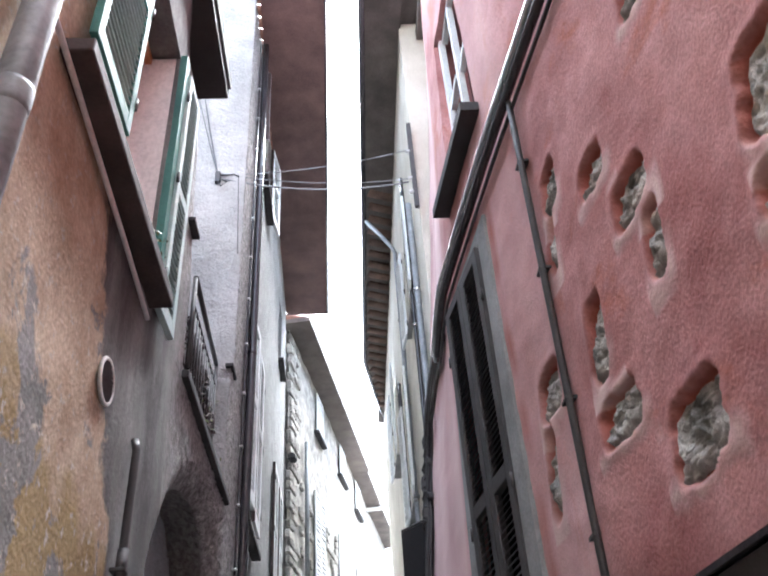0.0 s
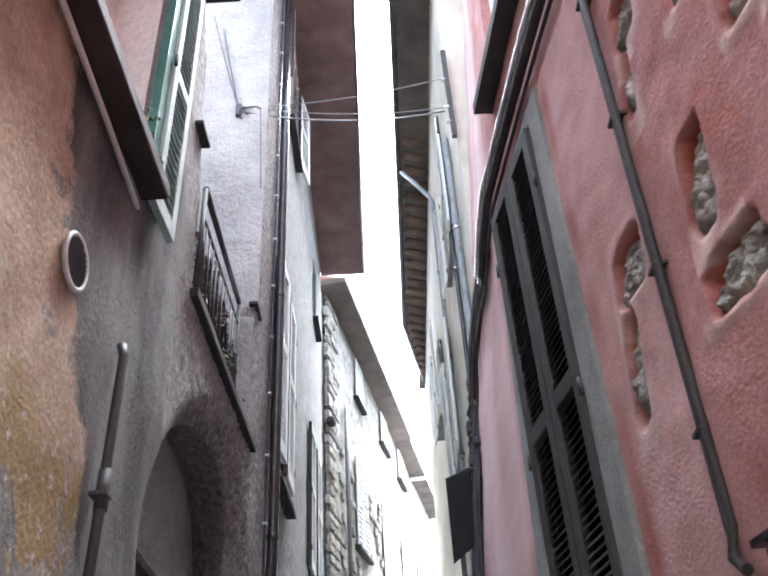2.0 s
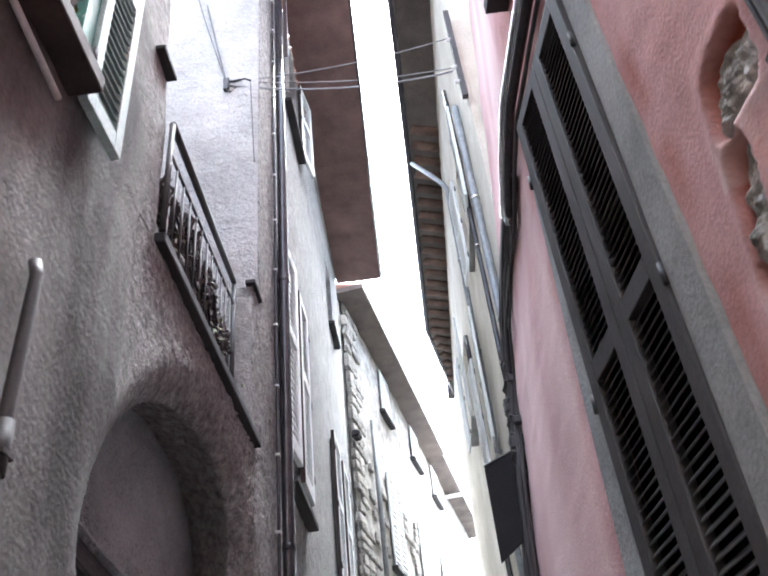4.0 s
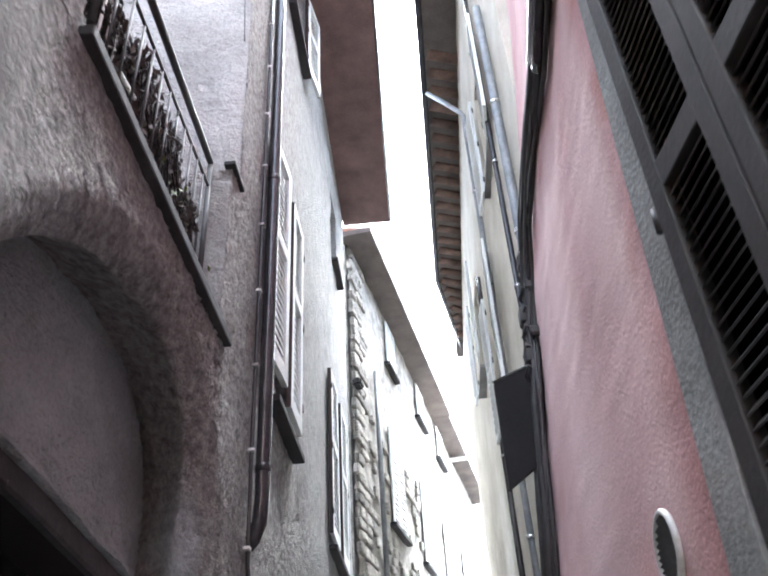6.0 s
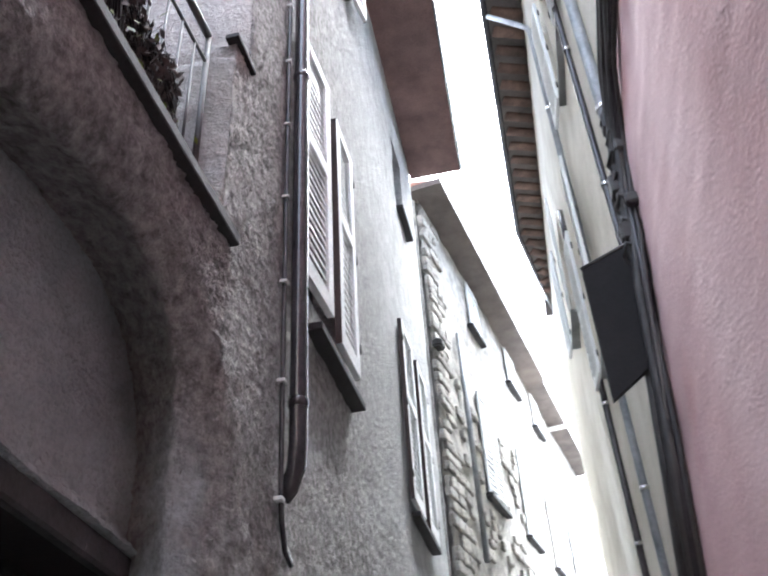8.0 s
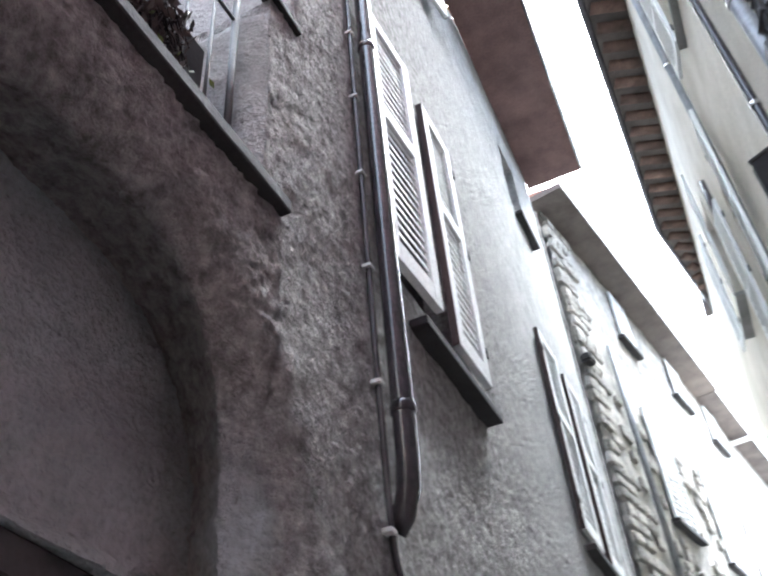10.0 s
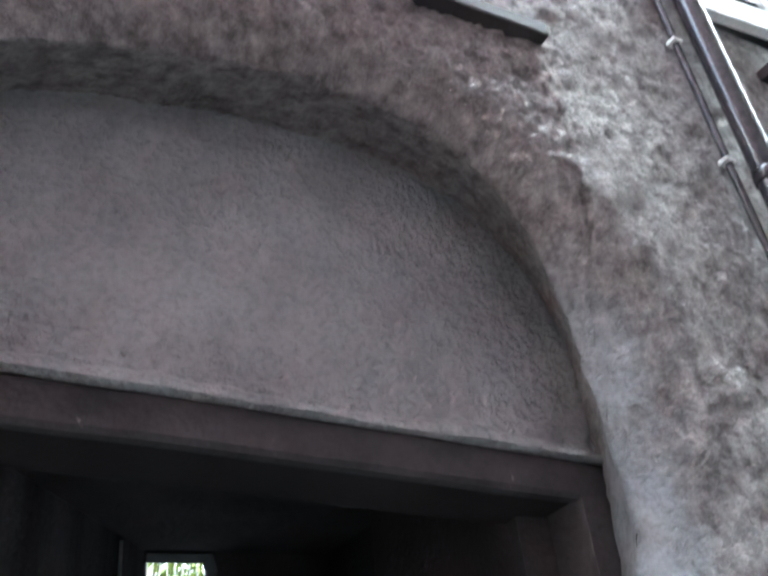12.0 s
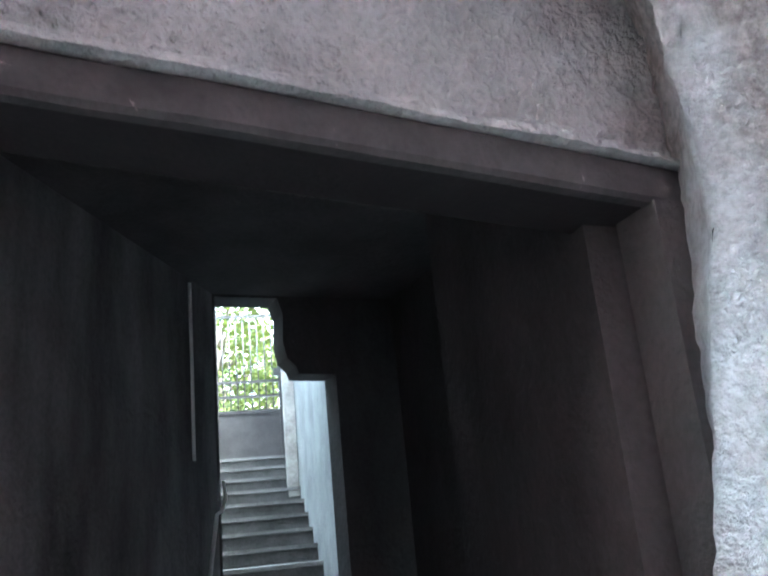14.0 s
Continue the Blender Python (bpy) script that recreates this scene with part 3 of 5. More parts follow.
def frame_of(p, d):
    """Local axes of a wall that runs from p along d: (along, out of the wall, up)."""
    d = Vector((d[0], d[1], 0)).normalized()
    return Matrix(((d.x, d.y, 0, p[0]), (d.y, -d.x, 0, p[1]), (0, 0, 1, 0), (0, 0, 0, 1)))


def lbox(bm, m, a0, a1, o0, o1, z0, z1):
    r = bmesh.ops.create_cube(bm, size=1.0, matrix=m @ Matrix.Translation(((a0 + a1) / 2, (o0 + o1) / 2, (z0 + z1) / 2)) @ Matrix.Diagonal((a1 - a0, o1 - o0, z1 - z0, 1)))
    return r


# stone house that closes the alley
L3 = frame_of((-1.13, 15.85), (0.175, 0.985))
bm = nb()
gs = []
for i in range(70):
    a = i * 0.23
    gs.append([bm.verts.new(L3 @ Vector((a, noise.noise((a * 2.4, j * 0.7, 5)) * 0.04, 0.5 + 11.9 * j / 50))) for j in range(51)])
for a, b in zip(gs, gs[1:]):
    for j in range(50):
        bm.faces.new((a[j], b[j], b[j + 1], a[j + 1]))
lbox(bm, L3, 0.0, 15.8, -3.5, -0.07, 0.5, 12.4)
tagged(part("wall_end_stone", bm, M_RUBBLE), "grey rubble stone wall of a house at the bend", "wall", kind="structure")

# house far up the alley, and an unseen wall behind the start
bm = nb()
box(bm, -6, 12, 47, 53, 0, 9.5)
tagged(part("wall_far", bm, M_CREAM), "pale house front far up the alley", "wall", kind="structure")
# added only to hold back sky light from behind
bm = nb()
box(bm, -9, 9, -14, -5.5, -2, 13)
tagged(part("wall_behind", bm, M_YELLOW), "unseen wall behind the start, added to block sky light", "wall", kind="structure")


# roofs and eaves
def eave(name, x_in0, x_in1, x_out0, x_out1, y0, y1, z, material, label, tip=0.0, rafters=0, raf_mat=None, thick=0.10):
    root = empty(name, (x_in0 + x_out0) / 2, y0, z, label, "eave", kind="structure")
    bm = nb()
    v = []
    for zz in (z, z + thick):
        v.append([bm.verts.new(p) for p in ((x_in0, y0, zz), (x_out0, y0, zz), (x_out1, y1 - tip, zz), (x_in1, y1, zz))])
    bm.faces.new(v[0])
    bm.faces.new(v[1])
    for i in range(4):
        bm.faces.new((v[0][i], v[0][(i + 1) % 4], v[1][(i + 1) % 4], v[1][i]))
    under("soffit", bm, material, root)
    for i in range(rafters):
        f = (i + 0.5) / rafters
        y = y0 + (y1 - y0 - tip * 0.6) * f
        a, b = x_in0 + (x_in1 - x_in0) * f, x_out0 + (x_out1 - x_out0) * f
        bm = nb()
        s = 1 if b > a else -1
        box(bm, min(a, b - s * 0.04), max(a, b - s * 0.04), y - 0.04, y + 0.04, z - 0.045, z - 0.004)
        under("rafter", bm, raf_mat or material, root)
    return root


eave_l = eave("eave_left", -1.0, -1.16, -0.05, -0.23, 6.9, 15.3, 12.32, M_EAVE, "wide red-brown boarded eave of the tall house", rafters=0)
bm = nb()
for i in range(38):
    y = 6.95 + i * 0.22
    tube(bm, [(-0.22 - 0.02 * (y - 7), y, 12.54), (-3.5, y, 13.6)], 0.09, 8)
under("roof_tiles", bm, M_TILE, eave_l)
under("gutter", tube(nb(), [(-0.07, 6.85, 12.40), (-0.15, 11, 12.40), (-0.235, 15.32, 12.40)], 0.065, 10), M_BROWNPIPE, eave_l)
under("gutter_outlet", tube(nb(), [(-0.08, 6.88, 12.36), (-0.6, 6.86, 12.30), (LX + 0.085, 6.86, 12.15)], 0.04, 10), M_ZINC, eave_l, "grey zinc gutter outlet")
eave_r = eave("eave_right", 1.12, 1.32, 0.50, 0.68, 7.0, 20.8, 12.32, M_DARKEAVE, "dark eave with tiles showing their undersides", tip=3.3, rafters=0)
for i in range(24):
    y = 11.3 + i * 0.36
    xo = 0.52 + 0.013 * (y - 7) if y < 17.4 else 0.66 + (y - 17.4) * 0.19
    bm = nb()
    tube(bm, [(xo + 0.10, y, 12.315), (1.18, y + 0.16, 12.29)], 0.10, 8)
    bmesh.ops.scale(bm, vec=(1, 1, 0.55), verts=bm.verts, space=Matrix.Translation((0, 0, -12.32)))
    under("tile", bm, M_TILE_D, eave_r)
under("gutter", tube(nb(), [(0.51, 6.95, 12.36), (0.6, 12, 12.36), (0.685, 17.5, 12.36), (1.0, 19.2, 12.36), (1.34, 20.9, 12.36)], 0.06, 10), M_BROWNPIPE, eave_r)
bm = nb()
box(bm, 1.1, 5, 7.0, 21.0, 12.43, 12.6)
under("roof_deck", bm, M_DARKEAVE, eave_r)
eave_a = eave("eave_orange_house", -1.2, -1.2, -0.92, -0.92, -4, 4.8, 7.30, M_DARKWOOD, "dark brown boarded eave of the orange house", rafters=0, thick=0.12)
# unseen pitched deck, added rising backwards to block low sky light
bm = nb()
sec = [[bm.verts.new((x, y, z)) for x, z in ((-0.90, 7.424), (-4.2, 9.1), (-4.2, 9.24), (-0.90, 7.56))] for y in (-4, 4.8)]
for k in range(4):
    bm.faces.new((sec[0][k], sec[0][(k + 1) % 4], sec[1][(k + 1) % 4], sec[1][k]))
bm.faces.new(sec[0])
bm.faces.new(sec[1])
box(bm, -4.4, -4.2, -4, 4.8, 7.3, 9.2)
under("roof_deck", bm, M_DARKEAVE, eave_a)
# unseen roof over the pink house, at 12 m to cut sky light
bm = nb()
box(bm, 1.35, 4.2, -4, 7.6, 12.0, 12.2)
tagged(part("roof_pink_house", bm, M_DARKEAVE), "unseen flat roof of the pink house, set high to block sky", "roof", kind="structure")
# eave of the stone house
root = empty("eave_stone_house", -0.6, 15.8, 12.3, "weathered brown boarded eave on the stone house", "eave", kind="structure")
bm = nb()
lbox(bm, L3, -0.25, 8.4, -0.1, 0.55, 12.30, 12.42)
lbox(bm, L3, 8.41, 15.6, -0.1, 0.50, 12.29, 12.41)
under("soffit", bm, M_EAVE_GREY, root)
bm = nb()
for i in range(70):
    a = i * 0.22
    tube(bm, [L3 @ Vector((a, 0.40, 12.52)), L3 @ Vector((a, -3.3, 13.5))], 0.09, 8)
under("roof_tiles", bm, M_TILE, root)


# ---- passage behind the arch ----
def beam_z(y):
    """Underside of the old beam, which sags towards the pier."""
    return 2.907 + 0.066 * (7.26 - y)


bm = nb()
NB, NZ = 210, 84
tp = []
for i in range(NB + 1):
    y = 4.10 + (7.62 - 4.10) * i / NB
    z0 = beam_z(y) + 0.11
    tp.append([bm.verts.new((-1.505 + noise.noise((y * 3, j * 0.06, 2)) * 0.016 + (lumps(y, z0 + j * 0.0157) * 0.8 + 0.010 * noise.noise((y * 34, j * 0.53, 3.3))) * (1.15 - 0.6 * j / NZ), y, z0 + (4.42 - z0) * j / NZ)) for j in range(NZ + 1)])
for a, b in zip(tp, tp[1:]):
    for j in range(NZ):
        bm.faces.new((a[j], b[j], b[j + 1], a[j + 1])).smooth = True
box(bm, -1.75, -1.62, 4.0, 7.7, 3.26, 4.38)
tagged(part("wall_tympanum", bm, M_TYMP), "grey plaster panel filling the arch above the beam", "wall", kind="structure")
lintel = empty("lintel_beam", -1.55, 5.8, 3.0, "old dark wooden lintel beam with a crumbling mortar edge", "beam", kind="structure")
bm = nb()
sec = []
for i in range(61):
    y = 4.2 + 3.25 * i / 60
    z = beam_z(y) + 0.006 * noise.noise((y * 2.1, 3, 0))
    x = -1.452 + 0.008 * noise.noise((y * 1.7, 0, 6)) + 0.004 * noise.noise((y * 9, 0, 6))
    sec.append([bm.verts.new(q) for q in ((-1.50, y, z), (x - 0.012, y, z), (x, y, z + 0.014), (x + 0.002, y, z + 0.105), (x - 0.02, y, z + 0.125), (-1.50, y, z + 0.125))])
for a, b in zip(sec, sec[1:]):
    for k in range(6):
        bm.faces.new((a[k], a[(k + 1) % 6], b[(k + 1) % 6], b[k]))
bm.faces.new(sec[0])
bm.faces.new(sec[-1])
under("beam", bm, M_BEAM, lintel)
# inner half of the beam, coloured black to carry the shade under it
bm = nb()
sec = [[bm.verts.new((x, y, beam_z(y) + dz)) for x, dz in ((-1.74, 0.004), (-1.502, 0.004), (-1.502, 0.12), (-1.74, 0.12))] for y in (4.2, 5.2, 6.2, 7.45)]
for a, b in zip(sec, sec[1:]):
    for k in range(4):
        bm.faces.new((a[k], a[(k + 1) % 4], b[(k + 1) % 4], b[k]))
under("inner_beam", bm, M_BOARD, lintel, "inner beam coloured black for the shade beneath")
bm = nb()
sec = []
for i in range(131):
    y = 4.2 + 3.2 * i / 130
    z = beam_z(y) + 0.118
    hh = 0.072 + 0.036 * noise.noise((y * 2.3, 1, 8)) + 0.016 * noise.noise((y * 11, 1, 8))
    x = -1.418 + 0.016 * noise.noise((y * 3, 4, 1)) + 0.014 * noise.noise((y * 14, 4, 1))
    sec.append([bm.verts.new(q) for q in ((-1.56, y, z), (x, y, z), (x - 0.006, y, z + hh * 0.35), (x - 0.055, y, z + max(0.012, hh * 0.8)), (-1.56, y, z + max(0.015, hh)))])
for a, b in zip(sec, sec[1:]):
    for k in range(5):
        bm.faces.new((a[k], a[(k + 1) % 5], b[(k + 1) % 5], b[k]))
under("mortar", bm, M_TYMP, lintel, "crumbling pale mortar strip")
# walls, ceiling, floor
bm = nb()


def slab(bm, a, b, z0, z1, t):
    """An upright slab from a to b, t thick on its left."""
    a, b = Vector((*a, 0)), Vector((*b, 0))
    d = (b - a).normalized()
    o = Vector((-d.y, d.x, 0)) * t
    vs = [bm.verts.new((p.x, p.y, z)) for z in (z0, z1) for p in (a, b, b + o, a + o)]
    for f in ((0, 1, 2, 3), (4, 5, 6, 7), (0, 1, 5, 4), (1, 2, 6, 5), (2, 3, 7, 6), (3, 0, 4, 7)):
        bm.faces.new([vs[i] for i in f])


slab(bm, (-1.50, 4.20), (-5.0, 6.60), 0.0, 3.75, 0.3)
tagged(part("wall_passage_south", bm, M_STREAK_LIT), "streaked passage wall, coloured lighter than its neighbours for light", "wall", kind="structure")
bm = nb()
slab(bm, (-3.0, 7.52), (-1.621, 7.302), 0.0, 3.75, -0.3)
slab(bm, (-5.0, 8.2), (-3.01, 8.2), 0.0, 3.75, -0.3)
tagged(part("wall_passage_north", bm, M_CONC_SHADE), "passage plaster wall, coloured dark for shade", "wall", kind="structure")
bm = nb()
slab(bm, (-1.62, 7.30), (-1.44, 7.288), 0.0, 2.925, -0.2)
tagged(part("wall_passage_jamb", bm, M_CONC_SHADE), "plaster jamb under the beam end, coloured dark for shade", "wall", kind="structure")
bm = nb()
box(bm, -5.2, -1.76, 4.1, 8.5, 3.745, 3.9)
tagged(part("ceiling_passage", bm, M_CONC_SHADE), "passage plaster ceiling, coloured dark for shade", "ceiling", kind="structure")
bm = nb()
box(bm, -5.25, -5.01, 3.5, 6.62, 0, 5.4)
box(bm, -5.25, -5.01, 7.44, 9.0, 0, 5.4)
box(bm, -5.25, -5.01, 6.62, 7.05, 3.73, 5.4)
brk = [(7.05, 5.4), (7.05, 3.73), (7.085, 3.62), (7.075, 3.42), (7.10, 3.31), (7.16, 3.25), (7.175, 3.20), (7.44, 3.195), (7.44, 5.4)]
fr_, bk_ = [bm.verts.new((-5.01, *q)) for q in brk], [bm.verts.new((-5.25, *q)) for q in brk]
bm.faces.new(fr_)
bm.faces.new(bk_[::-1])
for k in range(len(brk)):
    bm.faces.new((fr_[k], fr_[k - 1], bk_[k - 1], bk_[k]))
tagged(part("wall_passage_end", bm, M_CONC_SHADE), "wall with a stepped opening to the stair, coloured dark for shade", "wall", kind="structure")
bm = nb()
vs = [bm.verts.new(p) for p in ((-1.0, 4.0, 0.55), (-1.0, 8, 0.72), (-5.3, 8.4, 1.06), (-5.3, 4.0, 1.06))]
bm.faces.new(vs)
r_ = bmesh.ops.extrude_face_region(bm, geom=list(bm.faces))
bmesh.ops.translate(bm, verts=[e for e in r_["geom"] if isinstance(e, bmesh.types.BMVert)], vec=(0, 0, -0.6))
tagged(part("floor_passage", bm, M_FLOOR_DARK), "passage floor, coloured dark to cut bounce light", "floor", kind="structure")
# stair
SD = Vector((-0.978, 0.207, 0))
SN = Vector((0.207, 0.978, 0))
GATE = Vector((-10.0, 7.66, 3.15))
stair = empty("stone_stair", -5.6, 6.8, 1.05, "narrow grey stone stair rising to an iron gate", "stair", kind="structure")
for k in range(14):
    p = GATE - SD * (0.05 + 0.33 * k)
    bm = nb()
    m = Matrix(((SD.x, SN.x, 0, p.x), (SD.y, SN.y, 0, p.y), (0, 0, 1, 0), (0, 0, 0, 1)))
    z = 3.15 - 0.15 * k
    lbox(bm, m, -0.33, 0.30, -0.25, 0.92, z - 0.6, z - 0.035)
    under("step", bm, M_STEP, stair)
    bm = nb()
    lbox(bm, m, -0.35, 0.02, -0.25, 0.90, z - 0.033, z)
    under("tread", bm, M_TREAD, stair, "paler stone tread")
p0, p1 = GATE - SD * 4.85, GATE + SD * 0.2
bm = nb()
slab(bm, (p0 + SN * 0.87).to_2d(), (p1 + SN * 0.87).to_2d(), 0.8, 5.3, -0.25)
tagged(part("wall_stair_north", bm, M_WHITEWASH), "pale whitewashed wall beside the stair", "wall", kind="structure")
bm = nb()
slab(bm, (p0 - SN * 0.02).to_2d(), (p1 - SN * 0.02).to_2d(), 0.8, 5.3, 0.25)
tagged(part("wall_stair_south", bm, M_CONC_SHADE), "wall beside the stair, coloured dark for shade", "wall", kind="structure")
# unseen ceiling, carried almost to the gate to dim the stair
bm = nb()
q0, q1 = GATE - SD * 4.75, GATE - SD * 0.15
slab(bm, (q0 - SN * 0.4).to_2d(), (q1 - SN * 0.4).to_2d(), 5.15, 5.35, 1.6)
tagged(part("ceiling_stair", bm, M_CONC_SHADE), "unseen ceiling added to keep sky light off the stair", "ceiling", kind="structure")
# the post beside the stair
bm = nb()
m = Matrix(((SD.x, SN.x, 0, GATE.x - SD.x * 1.3), (SD.y, SN.y, 0, GATE.y - SD.y * 1.3), (0, 0, 1, 0), (0, 0, 0, 1)))
lbox(bm, m, -0.08, 0.08, 0.74, 0.86, 2.6, 4.6)
tagged(part("stone_post", bm, M_BLOCK), "rough grey stone post beside the stair", "post")
# iron gate
gate = empty("iron_gate", GATE.x, GATE.y, 3.15, "closed dark iron gate with a solid lower panel and bars", "gate")
m = Matrix(((SN.x, SD.x, 0, GATE.x), (SN.y, SD.y, 0, GATE.y), (0, 0, 1, 0), (0, 0, 0, 1)))
for nm, a0, a1, z0, z1 in (("stile", 0.0, 0.04, 3.16, 5.25), ("stile", 0.80, 0.84, 3.16, 5.25), ("rail", 0.04, 0.80, 3.74, 3.78), ("rail", 0.04, 0.80, 3.94, 3.97), ("rail", 0.04, 0.80, 4.13, 4.16), ("rail", 0.04, 0.80, 5.0, 5.03)):
    bm = nb()
    lbox(bm, m, a0, a1, -0.02, 0.02, z0, z1)
    under(nm, bm, M_IRON, gate)
bm = nb()
lbox(bm, m, 0.041, 0.799, -0.008, 0.008, 3.17, 3.738)
under("panel", bm, M_SHUT_D, gate, "dull grey sheet-metal panel")
for i in range(8):
    bm = nb()
    a = 0.10 + i * 0.09
    tube(bm, [m @ Vector((a, 0, 3.78)), m @ Vector((a, 0, 4.99))], 0.008, 6)
    under("bar", bm, M_IRON, gate)
bm = nb()
lbox(bm, m, 0.74, 0.82, -0.05, -0.021, 4.2, 4.3)
under("lock", bm, M_IRON, gate)


# shrubs and trees beyond the gate
def tree(x, y, z, h, r, seed, label):
    rnd = random.Random(seed)
    root = empty("tree", x, y, z, label, "tree", "trees behind the gate")
    bm = nb()
    tube(bm, [(x, y, z - 0.1), (x + 0.05, y + 0.03, z + h * 0.4), (x + 0.1, y, z + h * 0.75)], [0.09, 0.07, 0.03], 8)
    for i in range(7):
        a, zz = rnd.uniform(0, 6.28), z + h * rnd.uniform(0.3, 0.7)
        tube(bm, [(x + 0.05, y, zz), (x + math.cos(a) * r * 0.5, y + math.sin(a) * r * 0.5, zz + h * 0.15), (x + math.cos(a) * r * 0.9, y + math.sin(a) * r * 0.9, zz + h * 0.22)], [0.035, 0.022, 0.008], 6)
    under("trunk", bm, M_BARK, root)
    bm = nb()
    for c in range(130):
        a, e = rnd.uniform(0, 6.28), rnd.uniform(-0.7, 1.0)
        q = r * rnd.uniform(0.35, 1.0)
        c0 = Vector((x + math.cos(a) * q, y + math.sin(a) * q, z + h * 0.55 + e * h * 0.45))
        for k in range(40):
            p = c0 + Vector((rnd.gauss(0, 0.16), rnd.gauss(0, 0.16), rnd.gauss(0, 0.16)))
            u = Vector((rnd.uniform(-1, 1), rnd.uniform(-1, 1), rnd.uniform(-0.6, 0.6))).normalized() * rnd.uniform(0.04, 0.08)
            w = u.orthogonal().normalized() * u.length * 0.5
            bm.faces.new([bm.verts.new(p + d) for d in (-u, w, u, -w)])
    under("crown", bm, M_LEAF, root, "sunlit yellow-green leaves")
    return root


tree(-13.2, 8.4, 3.2, 3.4, 1.3, 3, "leafy yellow-green tree behind the gate")
tree(-14.6, 9.6, 3.2, 4.2, 1.6, 4, "leafy yellow-green tree behind the gate")
tree(-15.0, 7.6, 3.2, 2.4, 1.4, 5, "low yellow-green shrub behind the gate")
bm = nb()
box(bm, -40, -10.05, -10, 25, 2.5, 3.14)
tagged(part("garden_ground", bm, M_PAVE), "garden ground behind the gate", "ground", kind="structure")


# ---- louvred shutters ----
def shutter(name, m, w, h, mats, label, group="", rails=(0.47,), slat=0.045, t=0.035, stile=0.065, edge=None, tilt=42, fill=0.86):
    """A louvred leaf: m maps (along, out, up) with its hinge edge at along = 0."""
    root = new(name)
    root.matrix_basis = m
    tagged(root, label, "shutter", group)
    ma, ms = mats

    def add(nm, bm, mt):
        part(nm, bm, mt, root)
    for nm, a0, a1, z0, z1 in (("stile", 0, stile, 0, h), ("stile", w - stile, w, 0, h), ("top_rail", stile, w - stile, h - stile, h), ("bottom_rail", stile, w - stile, 0, stile * 1.4)):
        add(nm, box(nb(), a0, a1, -t / 2, t / 2, z0, z1, 0.003), ma)
    hinge_stile = root.children[0]
    edges = [stile * 1.4] + [r * h for r in rails] + [h - stile]
    for r in rails:
        add("mid_rail", box(nb(), stile, w - stile, -t / 2, t / 2, r * h - stile * 0.6, r * h + stile * 0.6, 0.003), ma)
    for i in range(len(edges) - 1):
        z0 = edges[i] + (stile * 0.6 if i else 0)
        z1 = edges[i + 1] - (stile * 0.6 if i < len(edges) - 2 else 0)
        n = max(2, int((z1 - z0) / slat))
        for k in range(n):
            z = z0 + (k + 0.5) * (z1 - z0) / n
            bm = nb()
            bmesh.ops.create_cube(bm, size=1.0, matrix=Matrix.Translation((w / 2, 0, z)) @ Matrix.Rotation(radians(tilt), 4, "X") @ Matrix.Diagonal((w - 2 * stile, 0.006, slat * fill, 1)))
            add("slat", bm, ms)
    if edge:
        for a0, a1 in ((-0.004, -0.0005), (w + 0.0005, w + 0.004)):
            part("edge_strip", box(nb(), a0, a1, -t / 2 - 0.001, t / 2 - 0.003, 0, h), edge, root, "dark brown leaf edge")
    for z in (h * 0.12, h * 0.5, h * 0.88):
        part("hinge", tube(nb(), [(-0.008, t / 2, z - 0.04), (-0.008, t / 2, z + 0.04)], 0.011, 8), M_IRON, hinge_stile, "black iron hinge")
    return root


def leaf_pose(hinge, along):
    """Pose of a leaf: hinge (x, y, z) and the horizontal way it runs; its outer side is to the right of that way."""
    d = Vector((along[0], along[1], 0)).normalized()
    return Matrix(((d.x, d.y, 0, hinge[0]), (d.y, -d.x, 0, hinge[1]), (0, 0, 1, hinge[2]), (0, 0, 0, 1)))


# cables in the passage
cab = empty("passage_cable", -5.0, 6.5, 1.2, "pale cable run down the passage wall", "cable")
under("cable", tube(nb(), [(-4.66, 6.395, 3.70), (-4.67, 6.40, 3.2), (-4.67, 6.40, 2.62)], 0.011, 6), M_WHITE, cab)
under("cable", tube(nb(), [(-4.98, 6.63, 2.52), (-4.96, 6.64, 2.42), (-4.95, 6.61, 2.34), (-4.92, 6.575, 2.32), (-4.86, 6.53, 2.1), (-4.76, 6.46, 1.75), (-4.70, 6.42, 1.4)], 0.012, 6), M_WHITE, cab)


# pink house: tall louvred window with cement surround
def pdir(y):
    return (rx(y + 0.1, 3) - rx(y - 0.1, 3), 0.2)


surround = empty("window_pink_house", rx(4.3, 2), 4.3, 1.5, "tall window with grey cement surround on the pink wall", "window", kind="structure")


